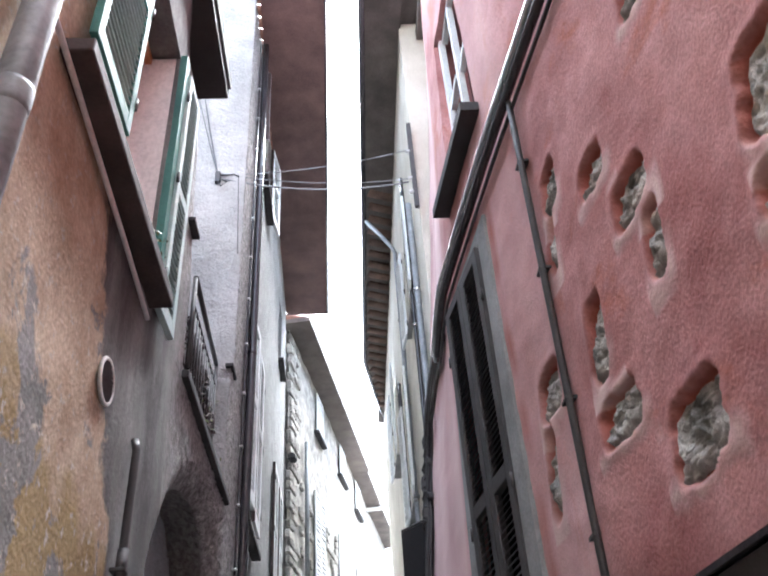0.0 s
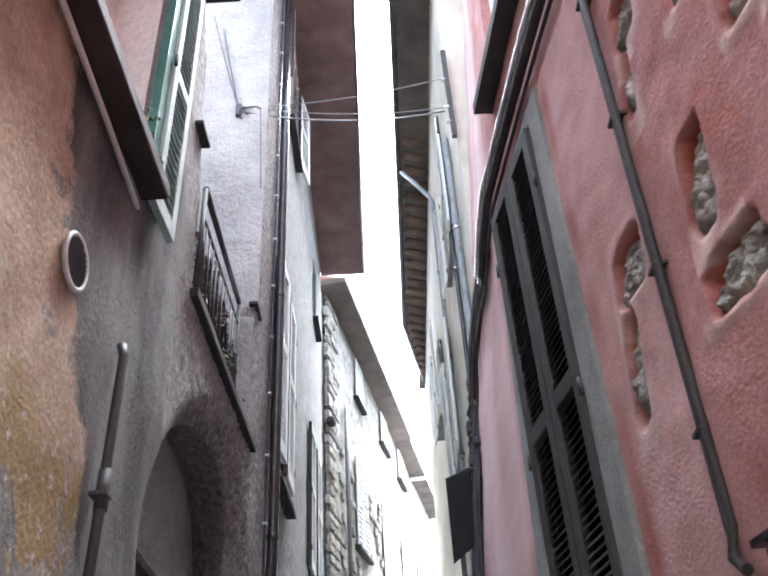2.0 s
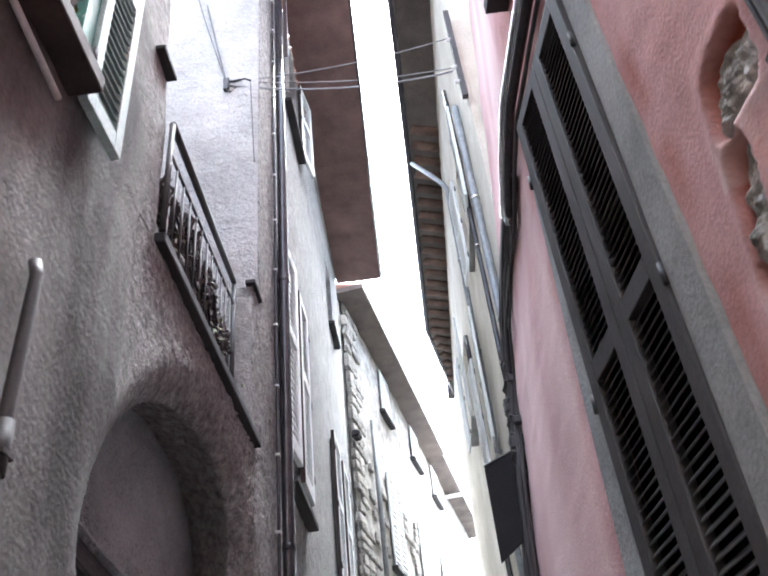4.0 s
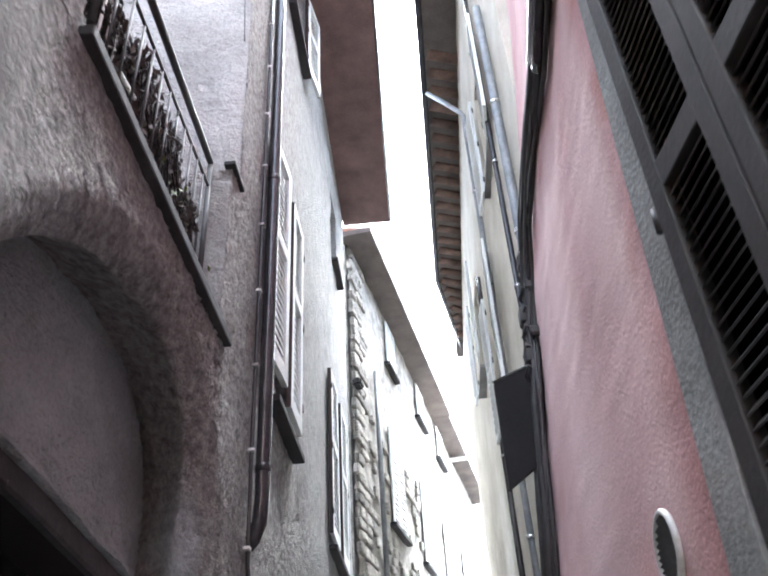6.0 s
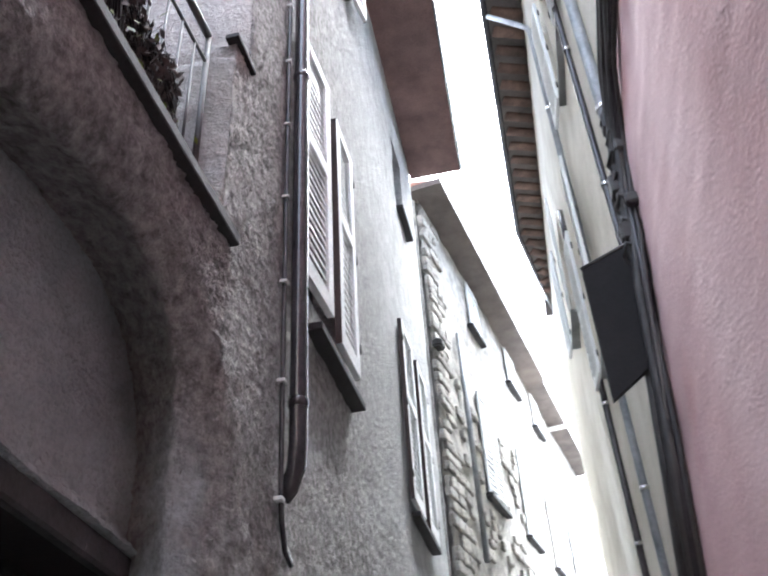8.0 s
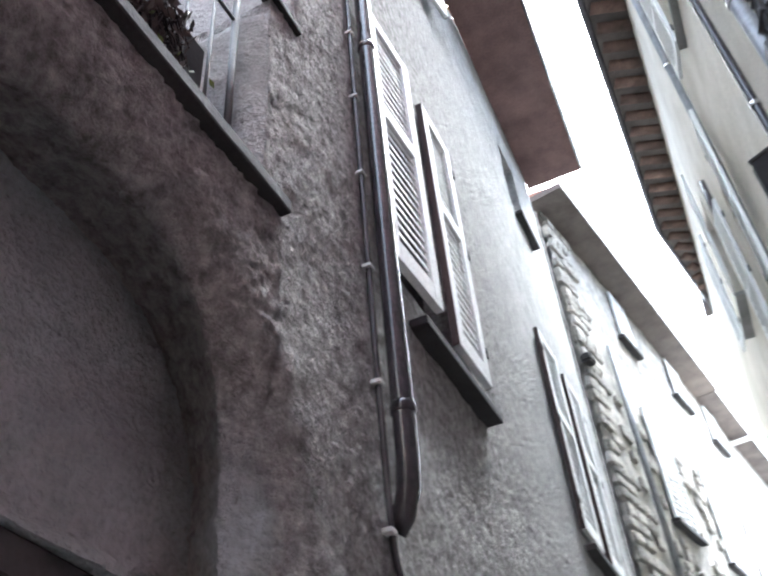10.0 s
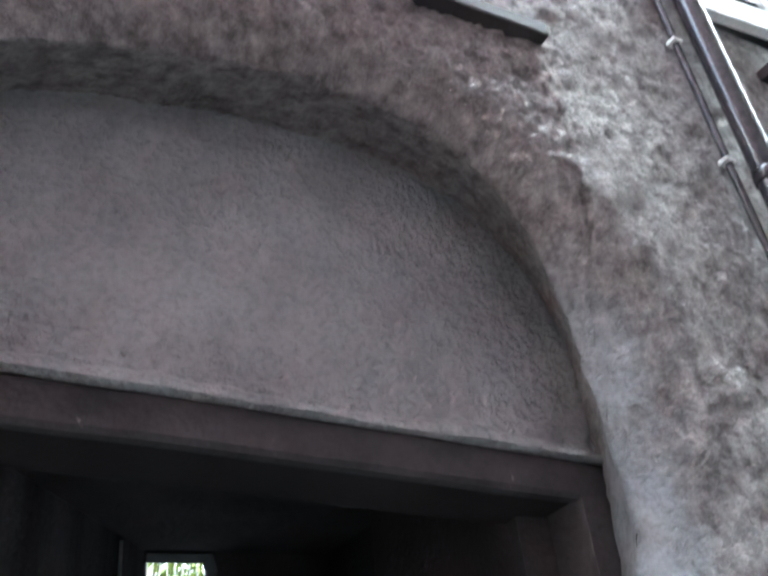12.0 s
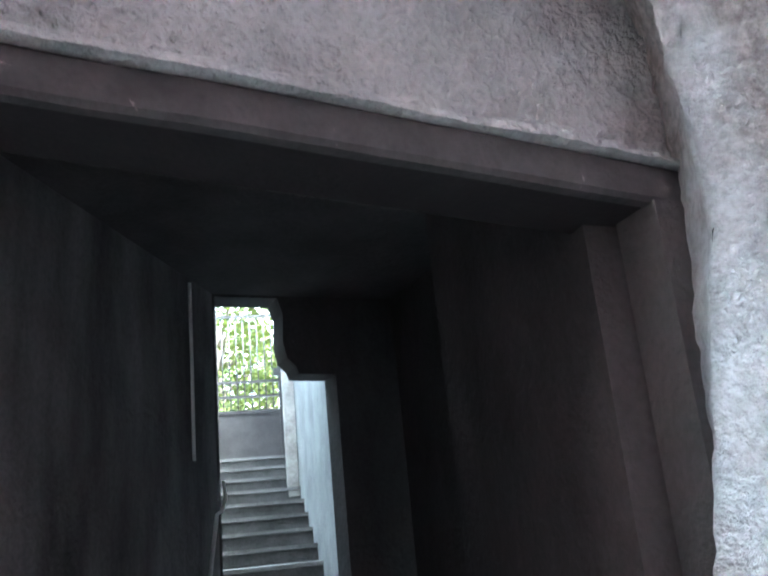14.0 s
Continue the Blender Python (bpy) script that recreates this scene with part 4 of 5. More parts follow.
def band(y0, y1, z0, z1, out, material, name, parent, n=8, inset=0.06):
    """A thin render band laid on the pink wall."""
    bm = nb()
    F, B = [], []
    for i in range(n + 1):
        y = y0 + (y1 - y0) * i / n
        fr, br = [], []
        for j in range(n + 1):
            z = z0 + (z1 - z0) * j / n
            fr.append(bm.verts.new((rx(y, z) - out - 0.004 * noise.noise((y * 6, z * 6, 0)), y, z)))
            br.append(bm.verts.new((rx(y, z) + inset, y, z)))
        F.append(fr)
        B.append(br)
    for G in (F, B):
        for a, b in zip(G, G[1:]):
            for j in range(n):
                bm.faces.new((a[j], b[j], b[j + 1], a[j + 1]))
    for i in range(n):
        bm.faces.new((F[i][0], F[i + 1][0], B[i + 1][0], B[i][0]))
        bm.faces.new((F[i][n], F[i + 1][n], B[i + 1][n], B[i][n]))
        bm.faces.new((F[0][i], F[0][i + 1], B[0][i + 1], B[0][i]))
        bm.faces.new((F[n][i], F[n][i + 1], B[n][i + 1], B[n][i]))
    return under(name, bm, material, parent)


band(3.77, 3.93, 1.5, 4.90, 0.022, M_CEMENT, "surround_band", surround)
band(4.71, 4.86, 1.5, 4.90, 0.022, M_CEMENT, "surround_band", surround)
band(3.9305, 4.7095, 4.80, 4.90, 0.022, M_CEMENT, "surround_band", surround)
# dark sheet close behind the leaves stands in for shade between slats
bm = nb()
box(bm, 0.05, 0.07, 3.935, 4.705, 1.56, 4.795)
for v_ in bm.verts:
    v_.co.x += rx(v_.co.y, v_.co.z)
under("dark_interior", bm, M_GLASSDARK, surround)
wl2 = 0.385
d_ = Vector(pdir(4.3)).normalized()
shutter("louvred_shutter", leaf_pose((rx(4.705, 3) - 0.012, 4.705, 1.6), (-d_.x, -d_.y)), wl2, 3.17, (M_SHUT_D, M_SHUT_D), "closed grey-brown louvred shutter on the pink house", "pink house shutters", rails=(0.20, 0.53), slat=0.037, t=0.045, stile=0.075)
s2 = shutter("louvred_shutter", leaf_pose((rx(3.935, 3) - 0.012, 3.935, 1.6), (d_.x, d_.y)) @ Matrix.Diagonal((1, -1, 1, 1)), wl2, 3.17, (M_SHUT_D, M_SHUT_D), "closed grey-brown louvred shutter on the pink house", "pink house shutters", rails=(0.20, 0.53), slat=0.037, t=0.045, stile=0.075)

# upper window of the pink house
wu = empty("window_pink_upper", rx(4, 6), 4.0, 5.8, "upper window with pale frame and slate sill", "window", kind="structure")
bm = nb()
vs = []
box(bm, 0.80, 1.02, 3.55, 4.62, 5.64, 5.72)
for v_ in bm.verts:
    v_.co.x += rx(v_.co.y, 5.7) - 0.92
under("window_sill", bm, M_SLATE, wu, "dark slate sill")
for y0, y1, z0, z1 in ((3.62, 3.69, 5.8, 7.55), (4.39, 4.46, 5.8, 7.55), (4.01, 4.07, 5.86, 7.49), (3.69, 4.39, 5.8, 5.86), (3.69, 4.39, 7.49, 7.55), (3.69, 4.01, 6.62, 6.67), (4.07, 4.39, 6.62, 6.67)):
    bm = nb()
    xx = rx((y0 + y1) / 2, 6.6)
    box(bm, xx + 0.06, xx + 0.11, y0, y1, z0, z1)
    under("window_frame", bm, M_SHUT_W, wu)
bm = nb()
box(bm, 1.20, 1.22, 3.62, 4.46, 5.8, 7.55)
under("pane", bm, M_GLASSDARK, wu)

# bare stones in the hollows of the pink wall
for k, (hy, hz, w, h) in enumerate(HOLES):
    bm = nb()
    n, m = 40, 14
    grid = []
    for r in range(m + 1):
        ring = []
        for i in range(n):
            a = 2 * math.pi * i / n
            f = r / m * (1.0 + 0.15 * noise.noise((math.cos(a), math.sin(a), k)))
            sq = (abs(math.cos(a)) ** 5 + abs(math.sin(a)) ** 5) ** -0.2
            u, v = math.cos(a) * w * f * sq * 1.0, math.sin(a) * h * f * sq * 1.0
            yy, zz = hy + u - 0.25 * v, hz + v
            lump = 0.026 * noise.noise((yy * 13, zz * 13, k)) + 0.020 * noise.noise((yy * 32, zz * 32, k)) + 0.008 * noise.noise((yy * 75, zz * 75, k))
            ring.append(bm.verts.new((rx(yy, zz) + 0.016 + 0.022 * v / h + lump + 0.04 * (r / m) ** 8, yy, zz)))
        grid.append(ring)
    for A, B in zip(grid, grid[1:]):
        for i in range(n):
            bm.faces.new((A[i], A[(i + 1) % n], B[(i + 1) % n], B[i]))
    bmesh.ops.remove_doubles(bm, verts=bm.verts, dist=0.0005)
    st_ = part("bare_stone", bm, M_STONE, pink)

# pipes and cables along the pink wall
def along_pink(ys, zf, out):
    return [(rx(y, zf(y)) - out, y, zf(y)) for y in ys]


pp = empty("conduit_pipes", rx(3, 5), 3, 5.1, "bundle of galvanised and dark conduits along the pink wall", "pipe")
ys = [-4 + 0.4 * i for i in range(25)] + [5.7]
under("pipe", tube(nb(), along_pink(ys, lambda y: 5.14 - 0.02 * (y - 3), 0.075), 0.028, 10), M_STEEL, pp, "bright galvanised pipe")
under("pipe", tube(nb(), along_pink(ys, lambda y: 5.08 - 0.02 * (y - 3), 0.055), 0.030, 10), M_BROWNPIPE, pp, "dark brown pipe")
under("cable", tube(nb(), along_pink(ys, lambda y: 5.00 - 0.02 * (y - 3), 0.03), 0.012, 8), M_IRON, pp, "black cable")
under("cable", tube(nb(), along_pink(ys, lambda y: 5.24 - 0.02 * (y - 3), 0.02), 0.010, 8), M_CABLE, pp)
dp = empty("drop_conduit", rx(3.07, 3), 3.07, 2.2, "thin dark vertical conduit on the pink wall", "pipe")
under("pipe", tube(nb(), [(rx(3.07, z) - 0.03, 3.0 + (5.0 - z) * 0.055, z) for z in (5.05, 4.5, 4, 3.5, 3, 2.5, 2.3)] + [(rx(3.15, 2.2) - 0.03, 3.17, 2.22), (rx(3.1, 2.2) - 0.04, 3.10, 2.17)], 0.018, 10), M_IRON, dp)
under("pipe", tube(nb(), [(rx(3.07, z) - 0.025, 3.045 + (5.0 - z) * 0.055, z) for z in (5.05, 4.5, 4, 3.5, 3, 2.5, 2.25)], 0.009, 8), M_IRON, dp)
for z in (4.6, 3.9, 3.2, 2.6):
    under("clip", box(nb(), rx(3.05, z) - 0.050, rx(3.05, z) + 0.01, 2.985 + (5 - z) * 0.055, 3.065 + (5 - z) * 0.055, z - 0.007, z + 0.007), M_IRON, dp)
can = empty("door_canopy", rx(2.4, 2.1), 2.4, 2.1, "dark metal door head projecting from the pink wall", "canopy")
bm = nb()
box(bm, -0.05, 0.04, 1.2, 2.98, 2.04, 2.19, 0.006)
for v_ in bm.verts:
    v_.co.x += rx(v_.co.y, 2.1)
under("head", bm, M_IRON, can)
bm = nb()
box(bm, -0.07, 0.04, 1.2, 3.0, 2.195, 2.215)
for v_ in bm.verts:
    v_.co.x += rx(v_.co.y, 2.1)
under("flashing", bm, M_BROWNPIPE, can)


def round_vent(name, x, y, z, r, side, label):
    """A round louvred vent cover on a wall; side is +1 when it faces +x."""
    root = empty(name, x, y, z, label, "vent")
    bm = nb()
    ring = [(x + side * 0.012, y + r * math.cos(a), z + r * math.sin(a)) for a in [2 * math.pi * i / 28 for i in range(28)]]
    tube(bm, ring + ring[:2], r * 0.095, 8, False)
    under("rim", bm, M_WHITE, root, "white plastic rim")
    bm = nb()
    vs = [bm.verts.new((x + side * 0.004, y + r * math.cos(2 * math.pi * i / 28), z + r * math.sin(2 * math.pi * i / 28))) for i in range(28)]
    bm.faces.new(vs)
    under("backing", bm, M_SHUT_D, root)
    for k in range(11):
        zz = -r * 0.85 + k * r * 0.17
        hw = math.sqrt(max(0.0, (r * 0.93) ** 2 - zz ** 2))
        if hw < 0.015:
            continue
        bm = nb()
        bmesh.ops.create_cube(bm, size=1, matrix=Matrix.Translation((x + side * 0.012, y, z + zz)) @ Matrix.Rotation(radians(40 * side), 4, "Y") @ Matrix.Diagonal((0.004, 2 * hw, r * 0.13, 1)))
        under("slat", bm, M_CABLE, root)
    return root


round_vent("round_vent", LX + 0.01, 3.20, 3.43, 0.105, 1, "round white vent cover on the grey plaster wall")
round_vent("round_vent", rx(5.24, 2.46) - 0.012, 5.24, 2.46, 0.105, -1, "round white vent cover on the pink wall")

# cables dropping round the corner of the pink house
cb = empty("cable_bundle", rx(6.6, 5), 6.6, 5, "black cables looping down the edge of the pink wall", "cable")
for k in range(9):
    o = 0.02 + 0.011 * (k % 5)
    pts = [(rx(y, z) - o - 0.02 * abs(noise.noise((y * 3, z * 3, k))), y + 0.014 * (k - 4) + 0.06 * noise.noise((y * 2, z * 3, k + 3)), z + 0.018 * (k - 3) + 0.05 * noise.noise((y * 3, z * 2, k + 9))) for y, z in ((5.3, 5.05), (5.8, 5.1), (6.3, 5.22), (6.8, 5.3), (7.2, 5.28), (7.42, 5.1), (7.48, 4.85), (7.5, 4.6), (7.48, 4.35), (7.5, 4.1), (7.5, 3.4), (7.5, 2.4))]
    under("cable", tube(nb(), pts, 0.012 + 0.006 * (k % 3), 8), M_BROWNPIPE if k % 4 == 1 else M_IRON, cb)
for z, w, dy in ((5.15, 0.10, 0), (4.92, 0.07, -0.05), (4.72, 0.11, 0.02), (4.55, 0.06, -0.06), (4.4, 0.10, 0)):
    bm = nb()
    box(bm, rx(7.5, z) - w, rx(7.5, z) + 0.02, 7.44 + dy, 7.44 + dy + w, z - w * 0.5, z + w * 0.6, 0.012)
    under("junction_box", bm, M_IRON, cb)
for k in range(7):
    z = 4.3 + 0.15 * k
    x, y = rx(7.45, z), 7.46
    q = 0.05 + 0.04 * noise.noise((z * 9, 1, 1))
    loop = [(x - 0.03, y, z), (x - 0.06 - 0.4 * q, y - 0.02, z + 0.02), (x - 0.07 - 0.6 * q, y + 0.03, z - 0.04), (x - 0.06, y + 0.02, z - 0.07 - q), (x - 0.02, y, z - 0.14)]
    under("loop", tube(nb(), loop, 0.014, 8), M_IRON, cb)

# hanging sign board seen from behind
sb = empty("sign_board", 0.86, 7.5, 3.6, "dark blank sign board standing out from the wall", "sign")
bm = nb()
vs = [bm.verts.new(p) for y in (7.48, 7.52) for p in ((0.55, y, 4.23), (0.89, y, 4.38), (0.80, y, 3.72), (0.55, y, 3.54))]
bm.faces.new(vs[:4])
bm.faces.new(vs[4:])
for i in range(4):
    bm.faces.new((vs[i], vs[(i + 1) % 4], vs[4 + (i + 1) % 4], vs[4 + i]))
under("board", bm, M_BOARD, sb)
under("bracket", tube(nb(), [(0.55, 7.5, 4.25), (1.0, 7.5, 4.45)], 0.012, 8), M_IRON, sb)

# pipes on the pale house
for y, r, z0, z1, mt, lab in ((8.3, 0.045, 0.5, 9.2, M_ZINC, "grey zinc downpipe on the pale house"), (9.1, 0.03, 0.5, 10.5, M_BROWNPIPE, "thin dark pipe on the pale house"), (11.3, 0.038, 0.5, 11.2, M_ZINC, "grey zinc downpipe on the pale house"), (12.9, 0.04, 0.5, 9.0, M_BROWNPIPE, "dark pipe on the pale house")):
    d2 = empty("downpipe", 1.04, y, z0, lab, "pipe", "pipes on the pale house")
    x = 1.10 + 0.012 * (y - 7.6) - r - 0.02
    pts = [(x, y, z0), (x, y, (z0 + z1) / 2), (x, y, z1 - 0.4)] + ([(x - 0.03, y + 0.05, z1 - 0.25), (0.9, y + 0.35, z1 + 0.3), (0.64, y + 0.7, z1 + 1.0)] if r == 0.038 else [(x, y, z1)])
    pp_ = under("pipe", tube(nb(), pts, r, 10), mt, d2)
    for k in range(int((z1 - z0) / 1.6)):
        z = z0 + 0.8 + 1.6 * k
        part("clip", tube(nb(), [(x, y, z - 0.02), (x, y, z + 0.02)], r + 0.008, 10), M_STEEL, pp_, "steel clip")
for (y0, y1, z0, z1) in (WR1, WR2, WR3):
    wn_ = empty("window_pale_house", 1.1, y0, z0, "shuttered window on the pale house", "window", kind="structure")
    under("pane", box(nb(), 1.34, 1.37, y0, y1, z0, z1), M_GLASSDARK, wn_)
    under("window_sill", box(nb(), 1.06, 1.2, y0 - 0.08, y1 + 0.08, z0 - 0.05, z0 - 0.004), M_CEMENT, wn_)
    shutter("louvred_shutter", leaf_pose((1.06, y1, z0), (-0.07, 1)), (y1 - y0) / 2, z1 - z0, (M_SHUT_W, M_SHUT_W), "pale louvred shutter folded open on the pale house", "pale house shutters", slat=0.09)
    shutter("louvred_shutter", leaf_pose((1.06, y0, z0), (-0.07, -1)), (y1 - y0) / 2, z1 - z0, (M_SHUT_W, M_SHUT_W), "pale louvred shutter folded open on the pale house", "pale house shutters", slat=0.09)

# tall house: windows with pale shutters
def tall_window(W, leaves, label, sill=(0.02, 0.10, 0.16)):
    y0, y1, z0, z1 = W
    wn_ = empty("window_tall_house", LX, (y0 + y1) / 2, z0, label, "window", kind="structure")
    xw = LX - 0.012 * max(0, y0 - 8)
    under("pane", box(nb(), xw - 0.30, xw - 0.27, y0, y1, z0, z1), M_GLASSDARK, wn_)
    under("window_sill", box(nb(), xw - 0.2, xw + 0.10, y0 + sill[0], y1 + sill[1], z0 - sill[2], z0 - sill[2] + 0.055, 0.004), M_SLATE, wn_, "dark slate sill")
    for hy, way, w in leaves:
        shutter("louvred_shutter", leaf_pose((xw + 0.05, hy, z0 - 0.02), way) @ (Matrix.Diagonal((1, -1, 1, 1)) if way[1] < 0 else Matrix.Identity(4)), w, z1 - z0 + 0.04, (M_SHUT_W, M_SHUT_W), "pale grey louvred shutter standing ajar on the tall house", "tall house shutters", rails=(0.55,), slat=0.075, t=0.05, stile=0.10, edge=M_BROWN, tilt=10, fill=0.66)


tall_window(W1, ((8.02, (0.05, 1), 0.61), (9.52, (0.0, -1), 0.56)), "shuttered window on the tall grey house", (0.24, 0.13, 0.28))
tall_window(W3, ((12.08, (0.0, 1), 0.68), (13.75, (0.0, -1), 0.66)), "shuttered window on the tall grey house")
tall_window(W2, ((8.75, (0.15, -1), 0.55), (9.85, (0.15, 1), 0.55)), "upper shuttered window on the tall grey house")
tall_window(W4, (), "small upper window on the tall grey house")

# brown downpipe on the tall house
dpipe = empty("brown_downpipe", LX + 0.07, 7.9, 3.0, "glossy brown downpipe with bright steel clips", "pipe")
PX, PY = LX + 0.085, 7.90
under("pipe", tube(nb(), [(PX, PY, 12.3), (PX, PY, 9), (PX, PY, 6), (PX, PY, 3.75), (PX - 0.01, PY, 3.62), (PX - 0.05, PY + 0.01, 3.52), (PX - 0.09, PY + 0.02, 3.48)], 0.05, 14), M_BROWNPIPE, dpipe)
for z in (3.95, 6.55):
    under("collar", tube(nb(), [(PX, PY, z), (PX, PY, z + 0.004), (PX, PY, z + 0.03), (PX, PY, z + 0.05), (PX, PY, z + 0.054)], [0.051, 0.056, 0.056, 0.056, 0.051], 14), M_BROWNPIPE, dpipe)
cbl = empty("wall_cable", LX + 0.03, 7.79, 3, "dark cable beside the downpipe with steel clips", "cable")
wc_ = under("cable", tube(nb(), [(LX + 0.03, 7.78, 12.2), (LX + 0.03, 7.78, 8), (LX + 0.03, 7.79, 4), (LX + 0.03, 7.80, 3.5), (LX + 0.03, 7.82, 3.33), (LX + 0.03, 7.88, 3.2), (LX + 0.04, 7.95, 3.15)], 0.014, 8), M_BROWNPIPE, cbl)
for k in range(13):
    z = 3.42 + 0.64 * k
    part("clip", box(nb(), LX + 0.008, LX + 0.052, 7.76, 7.81, z - 0.010, z + 0.010, 0.003), M_WHITE, wc_, "bright steel clip")

# terrace with railing above the arch
ter = empty("terrace_slab", LX, 5.9, 4.4, "dark slate terrace edge above the arch", "terrace", kind="structure")
bm = nb()
box(bm, -3.5, LX + 0.05, 4.80, 7.06, 4.405, 4.47, 0.006)
under("edge", bm, M_SLATE, ter)
kb = nb()
box(kb, LX - 0.20, LX - 0.03, 4.82, 6.9, 4.471, 4.60, 0.01)
under("kerb", kb, M_LEFT, ter, "rough plastered kerb")
rail = empty("iron_railing", LX + 0.03, 5.8, 4.47, "black iron terrace railing with plants behind", "railing")
RA, RB = Vector((LX + 0.03, 4.80, 5.26)), Vector((LX - 0.13, 6.86, 5.78))
bm = nb()
tube(bm, [RA, RA.lerp(RB, 0.5), RB], 0.022, 8)
under("handrail", bm, M_IRON, rail)
NBAL = 13
for i in range(NBAL):
    f = i / (NBAL - 1)
    p = RA.lerp(RB, f)
    r = 0.018 if i in (0, NBAL - 1) else 0.008
    under("post" if r > 0.01 else "baluster", tube(nb(), [(p.x, p.y, 4.47), (p.x, p.y, p.z - (0.0 if r > 0.01 else 0.22))], r, 6), M_IRON, rail)
q = Vector((0, 0, -0.22))
under("lower_rail", tube(nb(), [RA + q, RB + q], 0.010, 6), M_IRON, rail)


# ---- orange house: window with green shutters ----
wa = empty("window_orange_house", LX, 3.06, 4.4, "open window with pinkish reveal and thick dark sill", "window", kind="structure")
under("window_sill", box(nb(), LX - 0.30, -0.935, 2.02, 3.79, 4.255, 4.335, 0.006), M_BROWN, wa, "thick dark brown sill slab")
under("window_frame", box(nb(), LX - 0.26, LX - 0.20, 2.625, 2.68, 4.43, 6.41), M_ORANGEWOOD, wa, "orange varnished window frame")
under("window_frame", box(nb(), LX - 0.26, LX - 0.20, 2.681, 3.695, 6.34, 6.41), M_ORANGEWOOD, wa, "orange varnished window frame")
under("window_jamb", box(nb(), LX - 0.05, LX + 0.045, 3.705, 3.80, 4.34, 6.46), M_TEAL, wa, "green painted jamb")
shutter("green_shutter", leaf_pose((LX + 0.045, 3.81, 4.27), (0.03, 1)), 0.33, 2.1, (M_TEAL_LIT, M_TEAL_LIT), "green louvred shutter folded open, its lit face coloured pale", "orange house shutters", rails=(0.48,), slat=0.055, t=0.04)
shutter("green_shutter", leaf_pose((-0.985, 2.68, 4.47), (0.0, -1)) @ Matrix.Diagonal((1, -1, 1, 1)), 0.59, 2.0, (M_TEAL, M_TEAL_LIT), "green louvred shutter swung open on the orange house", "orange house shutters", rails=(0.48,), slat=0.055, t=0.04)
pl = empty("plant_pot", -1.02, 3.55, 4.335, "small green plant standing on the dark sill", "plant")
rnd = random.Random(8)
bm = nb()
for k in range(70):
    p = Vector((-1.03 + rnd.gauss(0, 0.03), 3.52 + rnd.gauss(0, 0.05), 4.47 + rnd.gauss(0, 0.06)))
    u = Vector((rnd.uniform(-1, 1), rnd.uniform(-1, 1), rnd.uniform(-1, 1))).normalized() * 0.022
    w = u.orthogonal().normalized() * 0.010
    bm.faces.new([bm.verts.new(p + d) for d in (-u, w, u, -w)])
under("leaves", bm, M_LEAF, pl)
under("pot", tube(nb(), [(-1.03, 3.52, 4.337), (-1.03, 3.52, 4.42)], [0.035, 0.045], 12), M_TILE, pl, "clay pot")
pg = empty("red_clothes_peg", LX - 0.2, 3.05, 5.5, "small red peg hanging in the window", "peg")
under("peg", box(nb(), LX - 0.21, LX - 0.195, 2.94, 2.97, 5.42, 5.52), M_RED, pg)
under("cord", tube(nb(), [(LX - 0.2, 2.955, 5.52), (LX - 0.2, 2.955, 6.21)], 0.003, 6), M_CABLE, pg)

# zinc downpipe at the start of the orange house
zp = empty("zinc_downpipe", LX + 0.09, 1.665, 0.2, "grey zinc downpipe with a collar", "pipe")
under("pipe", tube(nb(), [(LX + 0.085, 1.665, 0.3), (LX + 0.085, 1.665, 3.95), (LX + 0.085, 1.665, 7.25)], 0.062, 18), M_ZINC, zp)
under("collar", tube(nb(), [(LX + 0.085, 1.665, 3.47), (LX + 0.085, 1.665, 3.49), (LX + 0.085, 1.665, 3.56), (LX + 0.085, 1.665, 3.58)], [0.0625, 0.0655, 0.0655, 0.0625], 18), M_ZINC, zp)
under("bracket", tube(nb(), [(LX - 0.02, 1.765, 3.44), (LX + 0.10, 1.74, 3.44)], 0.008, 8), M_IRON, zp)
# thin conduit under the sill
cd = empty("thin_conduit", LX + 0.03, 2.9, 4.15, "thin pinkish grey conduit under the window sill", "pipe")
under("pipe", tube(nb(), [(LX + 0.03, 1.2, 4.30), (LX + 0.03, 1.9, 4.25), (LX + 0.03, 2.6, 4.20), (LX + 0.03, 3.2, 4.16), (LX + 0.03, 3.68, 4.11)], 0.013, 8), M_REVEAL, cd)
# broken pipe on the grey plaster
bp_ = empty("wall_conduit", LX + 0.04, 3.75, 2.5, "dark old conduit fixed to the grey plaster", "pipe")
under("pipe", tube(nb(), [(LX + 0.045, 3.77, 0.5), (LX + 0.045, 3.77, 1.6), (LX + 0.045, 3.765, 2.5), (LX + 0.045, 3.765, 3.36), (LX + 0.03, 3.765, 3.42)], 0.021, 12), M_SHUT_D, bp_)
under("collar", tube(nb(), [(LX + 0.045, 3.77, 2.70), (LX + 0.045, 3.77, 2.86)], 0.027, 12), M_SHUT_D, bp_)
under("clip", box(nb(), LX, LX + 0.074, 3.738, 3.802, 2.75, 2.77, 0.003), M_IRON, bp_)
